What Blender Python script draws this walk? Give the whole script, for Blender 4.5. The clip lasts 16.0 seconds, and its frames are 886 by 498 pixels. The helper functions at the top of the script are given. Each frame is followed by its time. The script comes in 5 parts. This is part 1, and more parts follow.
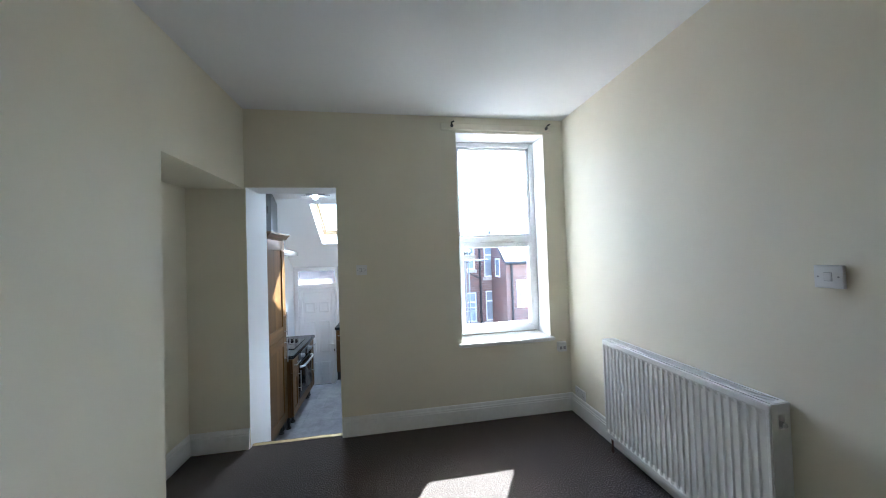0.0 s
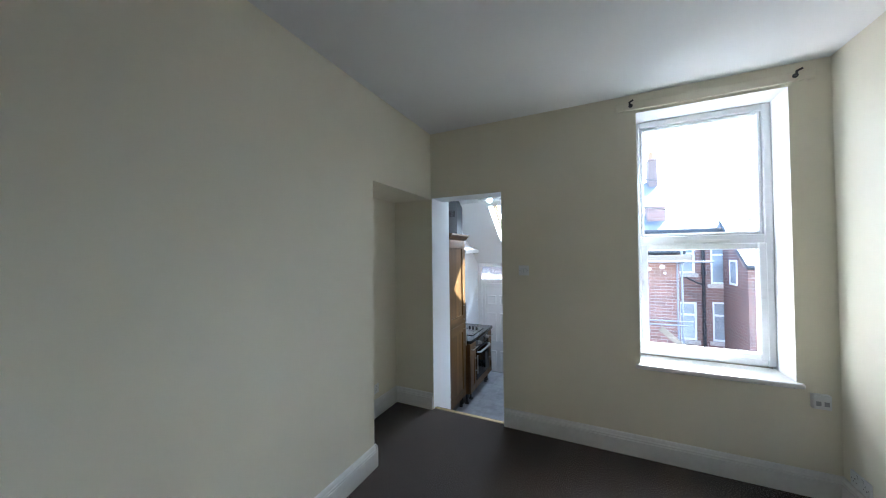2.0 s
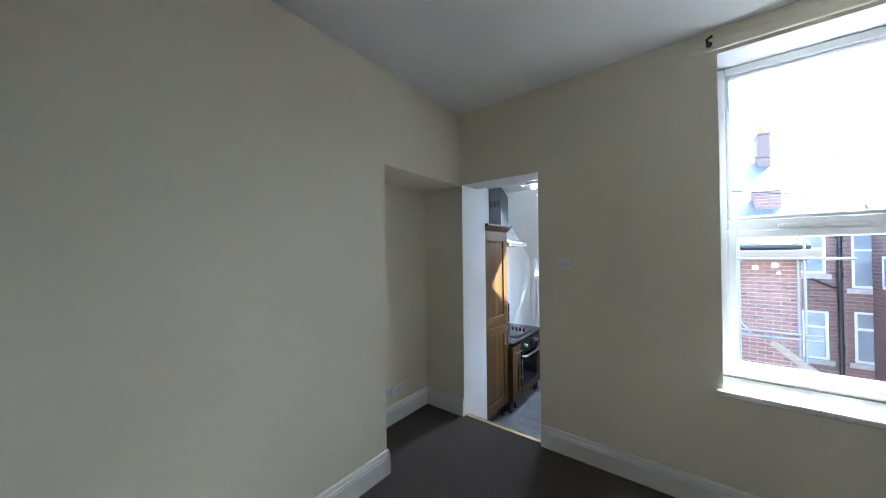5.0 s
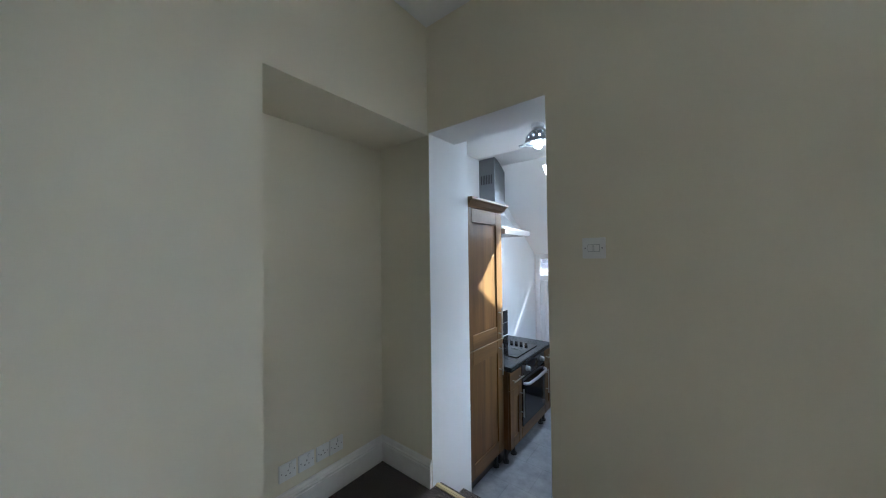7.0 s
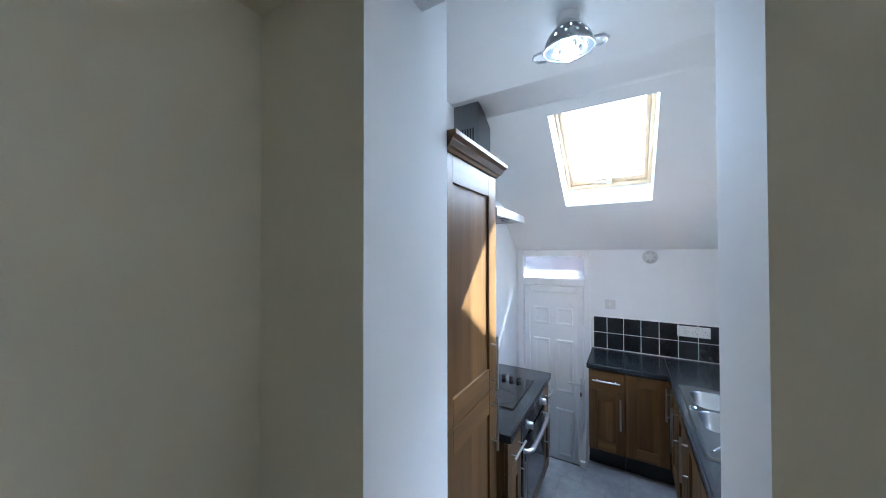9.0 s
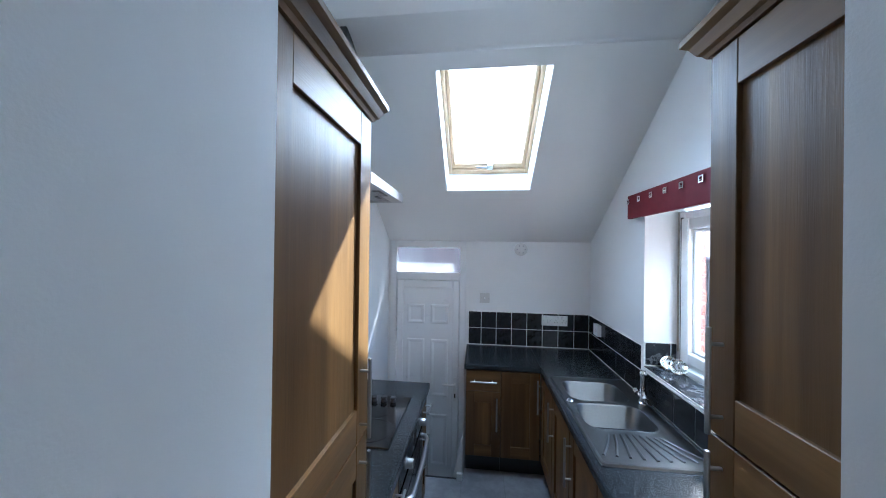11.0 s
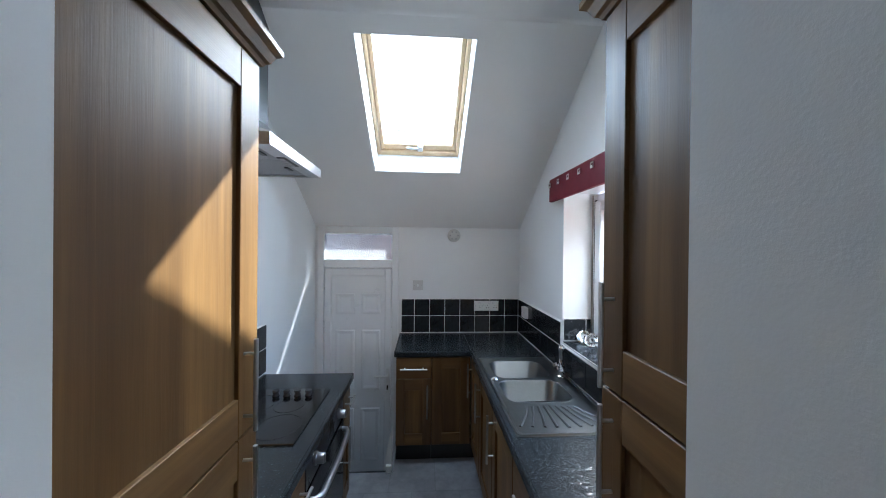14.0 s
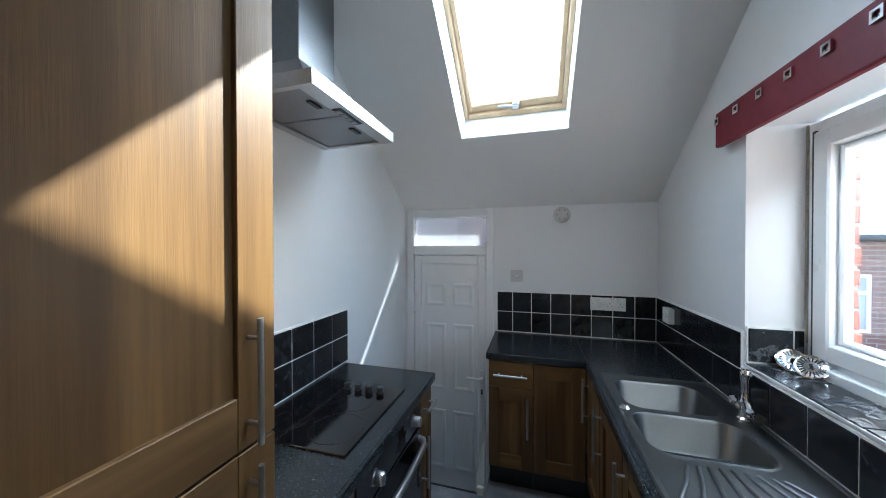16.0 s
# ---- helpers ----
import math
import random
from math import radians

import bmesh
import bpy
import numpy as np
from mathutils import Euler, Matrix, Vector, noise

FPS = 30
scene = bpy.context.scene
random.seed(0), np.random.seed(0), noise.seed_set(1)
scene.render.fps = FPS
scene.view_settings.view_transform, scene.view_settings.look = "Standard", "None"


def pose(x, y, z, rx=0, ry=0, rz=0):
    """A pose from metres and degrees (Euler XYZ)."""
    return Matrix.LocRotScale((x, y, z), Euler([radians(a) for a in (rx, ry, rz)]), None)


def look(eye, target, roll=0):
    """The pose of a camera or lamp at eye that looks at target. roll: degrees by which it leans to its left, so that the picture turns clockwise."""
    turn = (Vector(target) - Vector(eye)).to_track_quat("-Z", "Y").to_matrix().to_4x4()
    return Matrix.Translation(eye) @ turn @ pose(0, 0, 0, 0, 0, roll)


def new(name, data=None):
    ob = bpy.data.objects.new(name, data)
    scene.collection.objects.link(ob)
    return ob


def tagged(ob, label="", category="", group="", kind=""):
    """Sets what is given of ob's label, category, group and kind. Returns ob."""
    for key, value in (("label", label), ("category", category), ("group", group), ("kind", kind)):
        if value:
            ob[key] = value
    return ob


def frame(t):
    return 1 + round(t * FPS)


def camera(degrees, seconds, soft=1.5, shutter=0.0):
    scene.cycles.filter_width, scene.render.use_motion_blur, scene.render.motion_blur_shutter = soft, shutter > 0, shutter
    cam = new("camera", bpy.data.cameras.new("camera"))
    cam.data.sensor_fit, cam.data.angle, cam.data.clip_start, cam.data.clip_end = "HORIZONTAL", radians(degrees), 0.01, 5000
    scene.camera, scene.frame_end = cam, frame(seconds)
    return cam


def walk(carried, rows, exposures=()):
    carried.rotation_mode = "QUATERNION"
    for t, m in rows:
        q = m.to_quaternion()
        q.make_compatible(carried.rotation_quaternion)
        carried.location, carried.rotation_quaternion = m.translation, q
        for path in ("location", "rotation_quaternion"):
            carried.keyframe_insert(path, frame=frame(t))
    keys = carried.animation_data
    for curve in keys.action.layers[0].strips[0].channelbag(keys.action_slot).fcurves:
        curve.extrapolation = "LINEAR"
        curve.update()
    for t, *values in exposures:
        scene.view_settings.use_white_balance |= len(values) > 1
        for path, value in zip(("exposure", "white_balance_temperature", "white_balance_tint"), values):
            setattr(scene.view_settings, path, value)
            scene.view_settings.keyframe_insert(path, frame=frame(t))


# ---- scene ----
cam = camera(109.7, 16.0, soft=1.0)
PATH = [
    (0, (-0.29, 0.399, 1.49), (0.028, 2.373, 1.528), -1.9),
    (0.5, (-0.19, 0.474, 1.464), (-0.23, 2.473, 1.525), -1.5),
    (1, (-0.122, 0.478, 1.482), (-0.598, 2.419, 1.541), -1.0),
    (1.5, (-0.09, 0.429, 1.497), (-0.785, 2.303, 1.542), -0.6),
    (2, (-0.024, 0.376, 1.533), (-0.881, 2.182, 1.566), -0.6),
    (2.5, (0.088, 0.391, 1.53), (-0.926, 2.115, 1.560), -0.6),
    (3, (0.146, 0.409, 1.512), (-0.988, 2.056, 1.545), -0.7),
    (3.5, (0.19, 0.438, 1.498), (-1.001, 2.045, 1.536), -0.8),
    (4, (0.169, 0.471, 1.519), (-1.024, 2.077, 1.538), -0.6),
    (6.5, (-0.074, 1.526, 1.376), (-1.339, 3.074, 1.415), -0.7),
    (7, (-0.243, 1.738, 1.364), (-1.486, 3.304, 1.401), -0.7),
    (7.5, (-0.391, 1.998, 1.363), (-1.626, 3.57, 1.4), -0.6),
    (8, (-0.574, 2.193, 1.357), (-1.804, 3.769, 1.375), -0.5),
    (8.2, (-0.652, 2.273, 1.357), (-1.868, 3.86, 1.378), -0.4),
    (10.3, (-1.106, 2.961, 1.272), (-1.512, 4.92, 1.279), 0.6),
    (10.5, (-1.112, 2.994, 1.276), (-1.432, 4.969, 1.283), 0.7),
    (11, (-1.107, 3.046, 1.274), (-1.327, 5.034, 1.282), 0.8),
    (11.5, (-1.116, 3.065, 1.27), (-1.214, 5.062, 1.278), 1.0),
    (12, (-1.11, 3.057, 1.271), (-1.041, 5.056, 1.276), 1.1),
    (12.5, (-1.088, 3.049, 1.27), (-0.889, 5.039, 1.277), 1.2),
    (13, (-1.073, 3.045, 1.258), (-0.824, 5.029, 1.264), 1.1),
    (13.5, (-1.052, 3.061, 1.227), (-0.793, 5.044, 1.229), 1.1),
    (14, (-0.989, 3.126, 1.182), (-0.867, 5.123, 1.175), 0.6),
    (14.5, (-0.966, 3.189, 1.125), (-1.308, 5.16, 1.119), 0.0),
    (15, (-0.967, 3.285, 1.103), (-1.477, 5.219, 1.084), -0.1),
    (15.5, (-0.95, 3.388, 1.086), (-1.48, 5.316, 1.066), -0.1),
    (16, (-0.929, 3.506, 1.072), (-1.479, 5.429, 1.054), -0.1),
]
EXPOSURE = [(0, 4.14, 5300, 4), (1, 4.02, 5300, 4), (4, 3.97, 5300, 4), (6.5, 3.9, 5300, 4), (7, 3.88, 5300, 4), (7.5, 3.88, 5280, 4), (8.2, 4.12, 5250, 5), (8.6, 4.1, 5200, 5), (10.5, 3.56, 5000, 4), (11.5, 3.36, 5080, 4), (12.5, 3.19, 5300, 5), (14, 3.25, 5480, 4), (15, 3.25, 5500, 3), (16, 3.15, 5520, 1.5)]
walk(cam, [(t, look(eye, target, roll)) for t, eye, target, roll in PATH], EXPOSURE)

# ---- daylight ----
SUN = Vector((0.57, 0.945, 1.03)).normalized()          # towards the sun
world = bpy.data.worlds.new("sky")
scene.world = world
world.use_nodes = True
_n, _l = world.node_tree.nodes, world.node_tree.links
sky = _n.new("ShaderNodeTexSky")
sky.sky_type, sky.sun_disc = "NISHITA", False
sky.sun_elevation = math.asin(SUN.z)
sky.sun_rotation = math.atan2(SUN.x, SUN.y)
sky.air_density, sky.dust_density = 1.0, 2.5
_l.new(sky.outputs[0], _n["Background"].inputs[0])
_n["Background"].inputs[1].default_value = 0.15
sun = new("sun", bpy.data.lights.new("sun", "SUN"))
sun.data.energy, sun.data.angle, sun.data.color = 4.0, radians(0.6), (1.0, 0.95, 0.87)
sun.matrix_world = look((8, 12, 14), Vector((8, 12, 14)) - SUN)


# area lamp added above the roof window, standing in for more sky light
sky_lamp = new("roof_window_light", bpy.data.lights.new("roof_window_light", "AREA"))
sky_lamp.data.shape, sky_lamp.data.size, sky_lamp.data.size_y, sky_lamp.data.energy = "RECTANGLE", 0.50, 0.62, 1.5
sky_lamp.data.color = (0.86, 0.93, 1.0)
sky_lamp.matrix_world = look((-1.037, 5.135, 2.185), (-1.037, 5.135 - 0.58, 2.185 - 0.815))


# strip lamp added under the kitchen window's head, boosting its sky light
side_lamp = new("kitchen_window_light", bpy.data.lights.new("kitchen_window_light", "AREA"))
side_lamp.data.shape, side_lamp.data.size, side_lamp.data.size_y, side_lamp.data.energy = "RECTANGLE", 0.88, 0.11, 2.0
side_lamp.data.color = (0.88, 0.94, 1.0)
side_lamp.matrix_world = look((0.125, 4.49, 1.490), (0.125 - 0.45, 4.49, 1.490 - 1.0))


# ---- materials ----
def material(name):
    m = bpy.data.materials.new(name)
    m.use_nodes = True
    nt = m.node_tree
    return m, nt.nodes, nt.links, nt.nodes["Principled BSDF"]


def coords(n, l, scale=(1, 1, 1)):
    tc, mp = n.new("ShaderNodeTexCoord"), n.new("ShaderNodeMapping")
    mp.inputs["Scale"].default_value = scale
    l.new(tc.outputs["Object"], mp.inputs[0])
    return mp.outputs[0]


def noise_tex(n, l, vec, scale, detail=4, rough=0.55):
    t = n.new("ShaderNodeTexNoise")
    t.inputs["Scale"].default_value, t.inputs["Detail"].default_value, t.inputs["Roughness"].default_value = scale, detail, rough
    l.new(vec, t.inputs["Vector"])
    return t.outputs["Fac"]


def ramp(n, l, fac, stops):
    r = n.new("ShaderNodeValToRGB")
    e = r.color_ramp.elements
    while len(e) < len(stops):
        e.new(0.5)
    for el, (p, c) in zip(e, stops):
        el.position, el.color = p, (*c, 1)
    l.new(fac, r.inputs[0])
    return r.outputs[0]


def mix(n, l, a, b, fac, kind="MIX"):
    m = n.new("ShaderNodeMix")
    m.data_type, m.blend_type = "RGBA", kind
    for sock, v in ((m.inputs["A"], a), (m.inputs["B"], b)):
        if isinstance(v, tuple):
            sock.default_value = (*v, 1)
        else:
            l.new(v, sock)
    if isinstance(fac, (int, float)):
        m.inputs["Factor"].default_value = fac
    else:
        l.new(fac, m.inputs["Factor"])
    return m.outputs["Result"]


def bump(n, l, p, height, strength, dist, prev=None):
    b = n.new("ShaderNodeBump")
    b.inputs["Strength"].default_value, b.inputs["Distance"].default_value = strength, dist
    l.new(height, b.inputs["Height"])
    if prev is not None:
        l.new(prev, b.inputs["Normal"])
    l.new(b.outputs[0], p.inputs["Normal"])
    return b.outputs[0]


def scaled(n, l, v, lo, hi):
    r = n.new("ShaderNodeMapRange")
    r.inputs["To Min"].default_value, r.inputs["To Max"].default_value = lo, hi
    l.new(v, r.inputs["Value"])
    return r.outputs[0]


def plaster(name, base, dirt, relief=0.25, rough=0.75):
    m, n, l, p = material(name)
    v = coords(n, l)
    big, fine = noise_tex(n, l, v, 1.3, 3), noise_tex(n, l, v, 240, 3, 0.6)
    mid = noise_tex(n, l, v, 22, 4)
    c = ramp(n, l, big, ((0.3, dirt), (0.65, base)))
    l.new(mix(n, l, c, tuple(x * 0.95 for x in base), scaled(n, l, mid, 0, 0.35)), p.inputs["Base Color"])
    l.new(scaled(n, l, mid, rough - 0.12, rough + 0.1), p.inputs["Roughness"])
    b = bump(n, l, p, mid, 0.10, 0.0012)
    bump(n, l, p, fine, relief, 0.0012, b)
    return m


def plain(name, col, rough=0.5, metal=0.0, var=0.06, scale=30, relief=0.05, spec=0.5):
    m, n, l, p = material(name)
    v = coords(n, l)
    f = noise_tex(n, l, v, scale, 5)
    l.new(ramp(n, l, f, ((0.3, tuple(x * (1 - var) for x in col)), (0.7, tuple(min(1, x * (1 + var)) for x in col)))), p.inputs["Base Color"])
    l.new(scaled(n, l, noise_tex(n, l, v, scale * 0.3, 3), max(0.02, rough - 0.08), min(1, rough + 0.08)), p.inputs["Roughness"])
    p.inputs["Metallic"].default_value = metal
    p.inputs["Specular IOR Level"].default_value = spec
    if relief:
        bump(n, l, p, f, relief, 0.001)
    return m


def wood(name, axis, light, dark):
    """Lacquered veneer with grain along one axis (0 x, 1 y, 2 z)."""
    m, n, l, p = material(name)

    def stretched(across, along):
        s = [across] * 3
        s[axis] = along
        return coords(n, l, tuple(s))

    oi = n.new("ShaderNodeObjectInfo")
    figure = noise_tex(n, l, stretched(9, 0.55), 1.0, 4, 0.55)
    grain = noise_tex(n, l, stretched(48, 1.6), 1.0, 4, 0.6)
    pore = noise_tex(n, l, stretched(330, 9), 1.0, 3, 0.6)
    band = noise_tex(n, l, stretched(8, 0.02), 1.6, 2, 0.4)
    c = ramp(n, l, figure, ((0.28, dark), (0.50, tuple(a * 0.55 + b * 0.45 for a, b in zip(light, dark))), (0.72, light)))
    c = mix(n, l, c, tuple(x * 0.9 for x in dark), ramp(n, l, band, ((0.40, (0, 0, 0)), (0.58, (0.55, 0.55, 0.55)))))
    c = mix(n, l, c, tuple(x * 0.8 for x in dark), scaled(n, l, grain, -0.45, 0.75))
    c = mix(n, l, c, tuple(x * 0.45 for x in dark), scaled(n, l, pore, -0.32, 0.26))
    c = mix(n, l, c, tuple(x * 0.75 for x in dark), scaled(n, l, oi.outputs["Random"], 0, 0.25))
    l.new(c, p.inputs["Base Color"])
    l.new(scaled(n, l, pore, 0.34, 0.50), p.inputs["Roughness"])
    p.inputs["Specular IOR Level"].default_value = 0.32
    p.inputs["Coat Weight"].default_value, p.inputs["Coat Roughness"].default_value = 0.06, 0.28
    bump(n, l, p, pore, 0.35, 0.0009)
    return m


MAGNOLIA = plaster("magnolia_paint", (0.79, 0.745, 0.61), (0.75, 0.70, 0.565), 0.3)
WHITE_WALL = plaster("white_wall_paint", (0.82, 0.82, 0.82), (0.78, 0.78, 0.785), 0.24)
CEILING_PAINT = plaster("ceiling_paint", (0.80, 0.80, 0.79), (0.76, 0.76, 0.755), 0.15)
GLOSS_WHITE = plain("white_gloss_paint", (0.80, 0.79, 0.76), 0.32, var=0.03)
UPVC = plain("white_upvc", (0.84, 0.85, 0.86), 0.30, var=0.008, relief=0)
WHITE_PLASTIC = plain("white_plastic", (0.78, 0.78, 0.77), 0.33, var=0.02, relief=0)
# greyer white for the detector and the end wall's switch plate
GREYISH_PLASTIC = plain("greyish_white_plastic", (0.60, 0.585, 0.57), 0.4, var=0.03, relief=0)
DARK_PLASTIC = plain("black_plastic", (0.012, 0.012, 0.013), 0.35)
GREY_PLASTIC = plain("grey_plastic", (0.35, 0.35, 0.36), 0.45)
STEEL = plain("brushed_steel", (0.52, 0.52, 0.53), 0.34, 1.0, 0.08, 160, 0.06)
CHROME = plain("chrome", (0.78, 0.78, 0.79), 0.10, 1.0, 0.03, 60, 0)
BRASS = plain("brass_strip_metal", (0.50, 0.40, 0.22), 0.45, 1.0)
RED_BOARD = plain("red_lacquer", (0.150, 0.008, 0.018), 0.50, var=0.10, spec=0.3)
GROUT = plain("white_grout", (0.80, 0.80, 0.78), 0.8, var=0.1)
PINE = wood("pine_frame", 1, (0.70, 0.55, 0.36), (0.58, 0.42, 0.25))
WOOD_V = wood("cherry_veneer_upright", 2, (0.290, 0.159, 0.055), (0.078, 0.038, 0.0125))
WOOD_Y = wood("cherry_veneer_along", 1, (0.290, 0.163, 0.060), (0.110, 0.056, 0.020))
WOOD_X = wood("cherry_veneer_across", 0, (0.290, 0.159, 0.055), (0.078, 0.038, 0.0125))
SCAFFOLD_STEEL = plain("galvanised_tube", (0.24, 0.25, 0.27), 0.6, 0.4)
# worn steel, its base colour lowered to paint in dark reflections
SINK_STEEL = plain("darkened_worn_steel", (0.19, 0.198, 0.204), 0.36, 1.0, 0.05, 120, 0)
PLANK = wood("scaffold_board", 0, (0.3, 0.25, 0.19), (0.2, 0.165, 0.12))
STONE = plain("painted_stone", (0.52, 0.47, 0.40), 0.8, var=0.15, scale=12)
LEAD = plain("dark_gutter_paint", (0.02, 0.022, 0.026), 0.45)
TERRACOTTA = plain("chimney_pot_clay", (0.42, 0.2, 0.11), 0.8)
CURTAIN = plain("net_curtain", (0.70, 0.70, 0.68), 0.9, var=0.12, scale=8)
CONCRETE = plain("yard_concrete", (0.28, 0.27, 0.25), 0.9, var=0.25, scale=3)


def carpet_material():
    m, n, l, p = material("dark_brown_carpet")
    v = coords(n, l)
    tuft, fleck, worn = noise_tex(n, l, v, 115, 4, 0.8), noise_tex(n, l, v, 45, 3, 0.65), noise_tex(n, l, v, 2.2, 4)
    c = ramp(n, l, tuft, ((0.40, (0.014, 0.011, 0.010)), (0.52, (0.062, 0.051, 0.045)), (0.64, (0.34, 0.295, 0.265))))
    c = mix(n, l, c, (0.05, 0.039, 0.032), scaled(n, l, fleck, -0.35, 0.6))
    c = mix(n, l, c, (0.085, 0.070, 0.060), scaled(n, l, worn, -0.2, 0.3))
    l.new(c, p.inputs["Base Color"])
    p.inputs["Roughness"].default_value = 0.95
    p.inputs["Specular IOR Level"].default_value = 0.1
    b = bump(n, l, p, fleck, 0.5, 0.006)
    bump(n, l, p, tuft, 0.9, 0.004, b)
    return m


def vinyl_material():
    m, n, l, p = material("grey_slate_vinyl")
    v = coords(n, l)
    br = n.new("ShaderNodeTexBrick")
    br.offset, br.squash = 0.5, 1.0
    br.inputs["Scale"].default_value = 1.0
    br.inputs["Brick Width"].default_value, br.inputs["Row Height"].default_value, br.inputs["Mortar Size"].default_value = 0.30, 0.30, 0.004
    br.inputs["Color1"].default_value, br.inputs["Color2"].default_value = (0.30, 0.30, 0.31, 1), (0.20, 0.20, 0.215, 1)
    br.inputs["Mortar"].default_value = (0.17, 0.17, 0.18, 1)
    l.new(v, br.inputs["Vector"])
    cl, fine = noise_tex(n, l, v, 7, 6, 0.65), noise_tex(n, l, v, 60, 4)
    c = mix(n, l, br.outputs["Color"], ramp(n, l, cl, ((0.35, (0.13, 0.13, 0.145)), (0.68, (0.36, 0.36, 0.37)))), 0.55)
    l.new(c, p.inputs["Base Color"])
    l.new(scaled(n, l, cl, 0.28, 0.5), p.inputs["Roughness"])
    bump(n, l, p, fine, 0.15, 0.001)
    return m


def worktop_material():
    m, n, l, p = material("black_speckled_laminate")
    v = coords(n, l)
    s1, s2 = noise_tex(n, l, v, 300, 3, 0.7), noise_tex(n, l, v, 165, 3, 0.7)
    c = ramp(n, l, s1, ((0.42, (0.007, 0.009, 0.011)), (0.58, (0.020, 0.024, 0.028)), (0.72, (0.075, 0.088, 0.10))))
    l.new(mix(n, l, c, (0.20, 0.235, 0.27), ramp(n, l, s2, ((0.60, (0, 0, 0)), (0.68, (0.8, 0.8, 0.8))))), p.inputs["Base Color"])
    l.new(scaled(n, l, noise_tex(n, l, v, 14, 4), 0.20, 0.27), p.inputs["Roughness"])
    p.inputs["Specular IOR Level"].default_value = 0.38
    bump(n, l, p, s2, 0.06, 0.0006)
    return m


def tile_material(name, vein):
    m, n, l, p = material(name)
    v = coords(n, l)
    oi = n.new("ShaderNodeObjectInfo")
    f, g = noise_tex(n, l, v, 26, 6, 0.7), noise_tex(n, l, v, 8, 6, 0.7)
    c = ramp(n, l, f, ((0.4, (0.006, 0.007, 0.008)), (0.75, (0.030, 0.032, 0.036))))
    c = mix(n, l, c, (vein, vein, vein * 1.05), ramp(n, l, g, ((0.53, (0, 0, 0)), (0.565, (0.8, 0.8, 0.8)), (0.60, (0, 0, 0)))))
    c = mix(n, l, c, (0.03, 0.033, 0.04), scaled(n, l, oi.outputs["Random"], 0, 0.35))
    l.new(c, p.inputs["Base Color"])
    l.new(scaled(n, l, f, 0.10, 0.26), p.inputs["Roughness"])
    bump(n, l, p, g, 0.05, 0.002)
    return m


def brick_material(name, c1, c2, mortar):
    m, n, l, p = material(name)
    tc = n.new("ShaderNodeTexCoord")
    sep, comb, add = n.new("ShaderNodeSeparateXYZ"), n.new("ShaderNodeCombineXYZ"), n.new("ShaderNodeMath")
    l.new(tc.outputs["Object"], sep.inputs[0])
    l.new(sep.outputs[0], add.inputs[0]), l.new(sep.outputs[1], add.inputs[1])
    l.new(add.outputs[0], comb.inputs[0]), l.new(sep.outputs[2], comb.inputs[1])
    br = n.new("ShaderNodeTexBrick")
    br.inputs["Scale"].default_value = 1.0
    br.inputs["Brick Width"].default_value, br.inputs["Row Height"].default_value, br.inputs["Mortar Size"].default_value = 0.225, 0.075, 0.006
    br.inputs["Color1"].default_value, br.inputs["Color2"].default_value, br.inputs["Mortar"].default_value = (*c1, 1), (*c2, 1), (*mortar, 1)
    l.new(comb.outputs[0], br.inputs["Vector"])
    st, fine = noise_tex(n, l, tc.outputs["Object"], 1.1, 5, 0.65), noise_tex(n, l, tc.outputs["Object"], 40, 4)
    c = mix(n, l, br.outputs["Color"], (0.10, 0.07, 0.06), scaled(n, l, st, -0.25, 0.7))
    c = mix(n, l, c, (0.3, 0.22, 0.18), scaled(n, l, fine, -0.2, 0.3))
    l.new(c, p.inputs["Base Color"])
    p.inputs["Roughness"].default_value = 0.9
    b = bump(n, l, p, br.outputs["Fac"], -0.6, 0.01)
    bump(n, l, p, fine, 0.4, 0.004, b)
    return m


def slate_material():
    m, n, l, p = material("roof_slate")
    v = coords(n, l)
    br = n.new("ShaderNodeTexBrick")
    br.inputs["Scale"].default_value = 1.0
    br.inputs["Brick Width"].default_value, br.inputs["Row Height"].default_value, br.inputs["Mortar Size"].default_value = 0.28, 0.2, 0.006
    br.inputs["Color1"].default_value, br.inputs["Color2"].default_value, br.inputs["Mortar"].default_value = (0.085, 0.092, 0.105, 1), (0.13, 0.138, 0.15, 1), (0.04, 0.04, 0.045, 1)
    l.new(v, br.inputs["Vector"])
    l.new(mix(n, l, br.outputs["Color"], (0.17, 0.18, 0.175), scaled(n, l, noise_tex(n, l, v, 3, 5), -0.2, 0.6)), p.inputs["Base Color"])
    p.inputs["Roughness"].default_value = 0.55
    return m


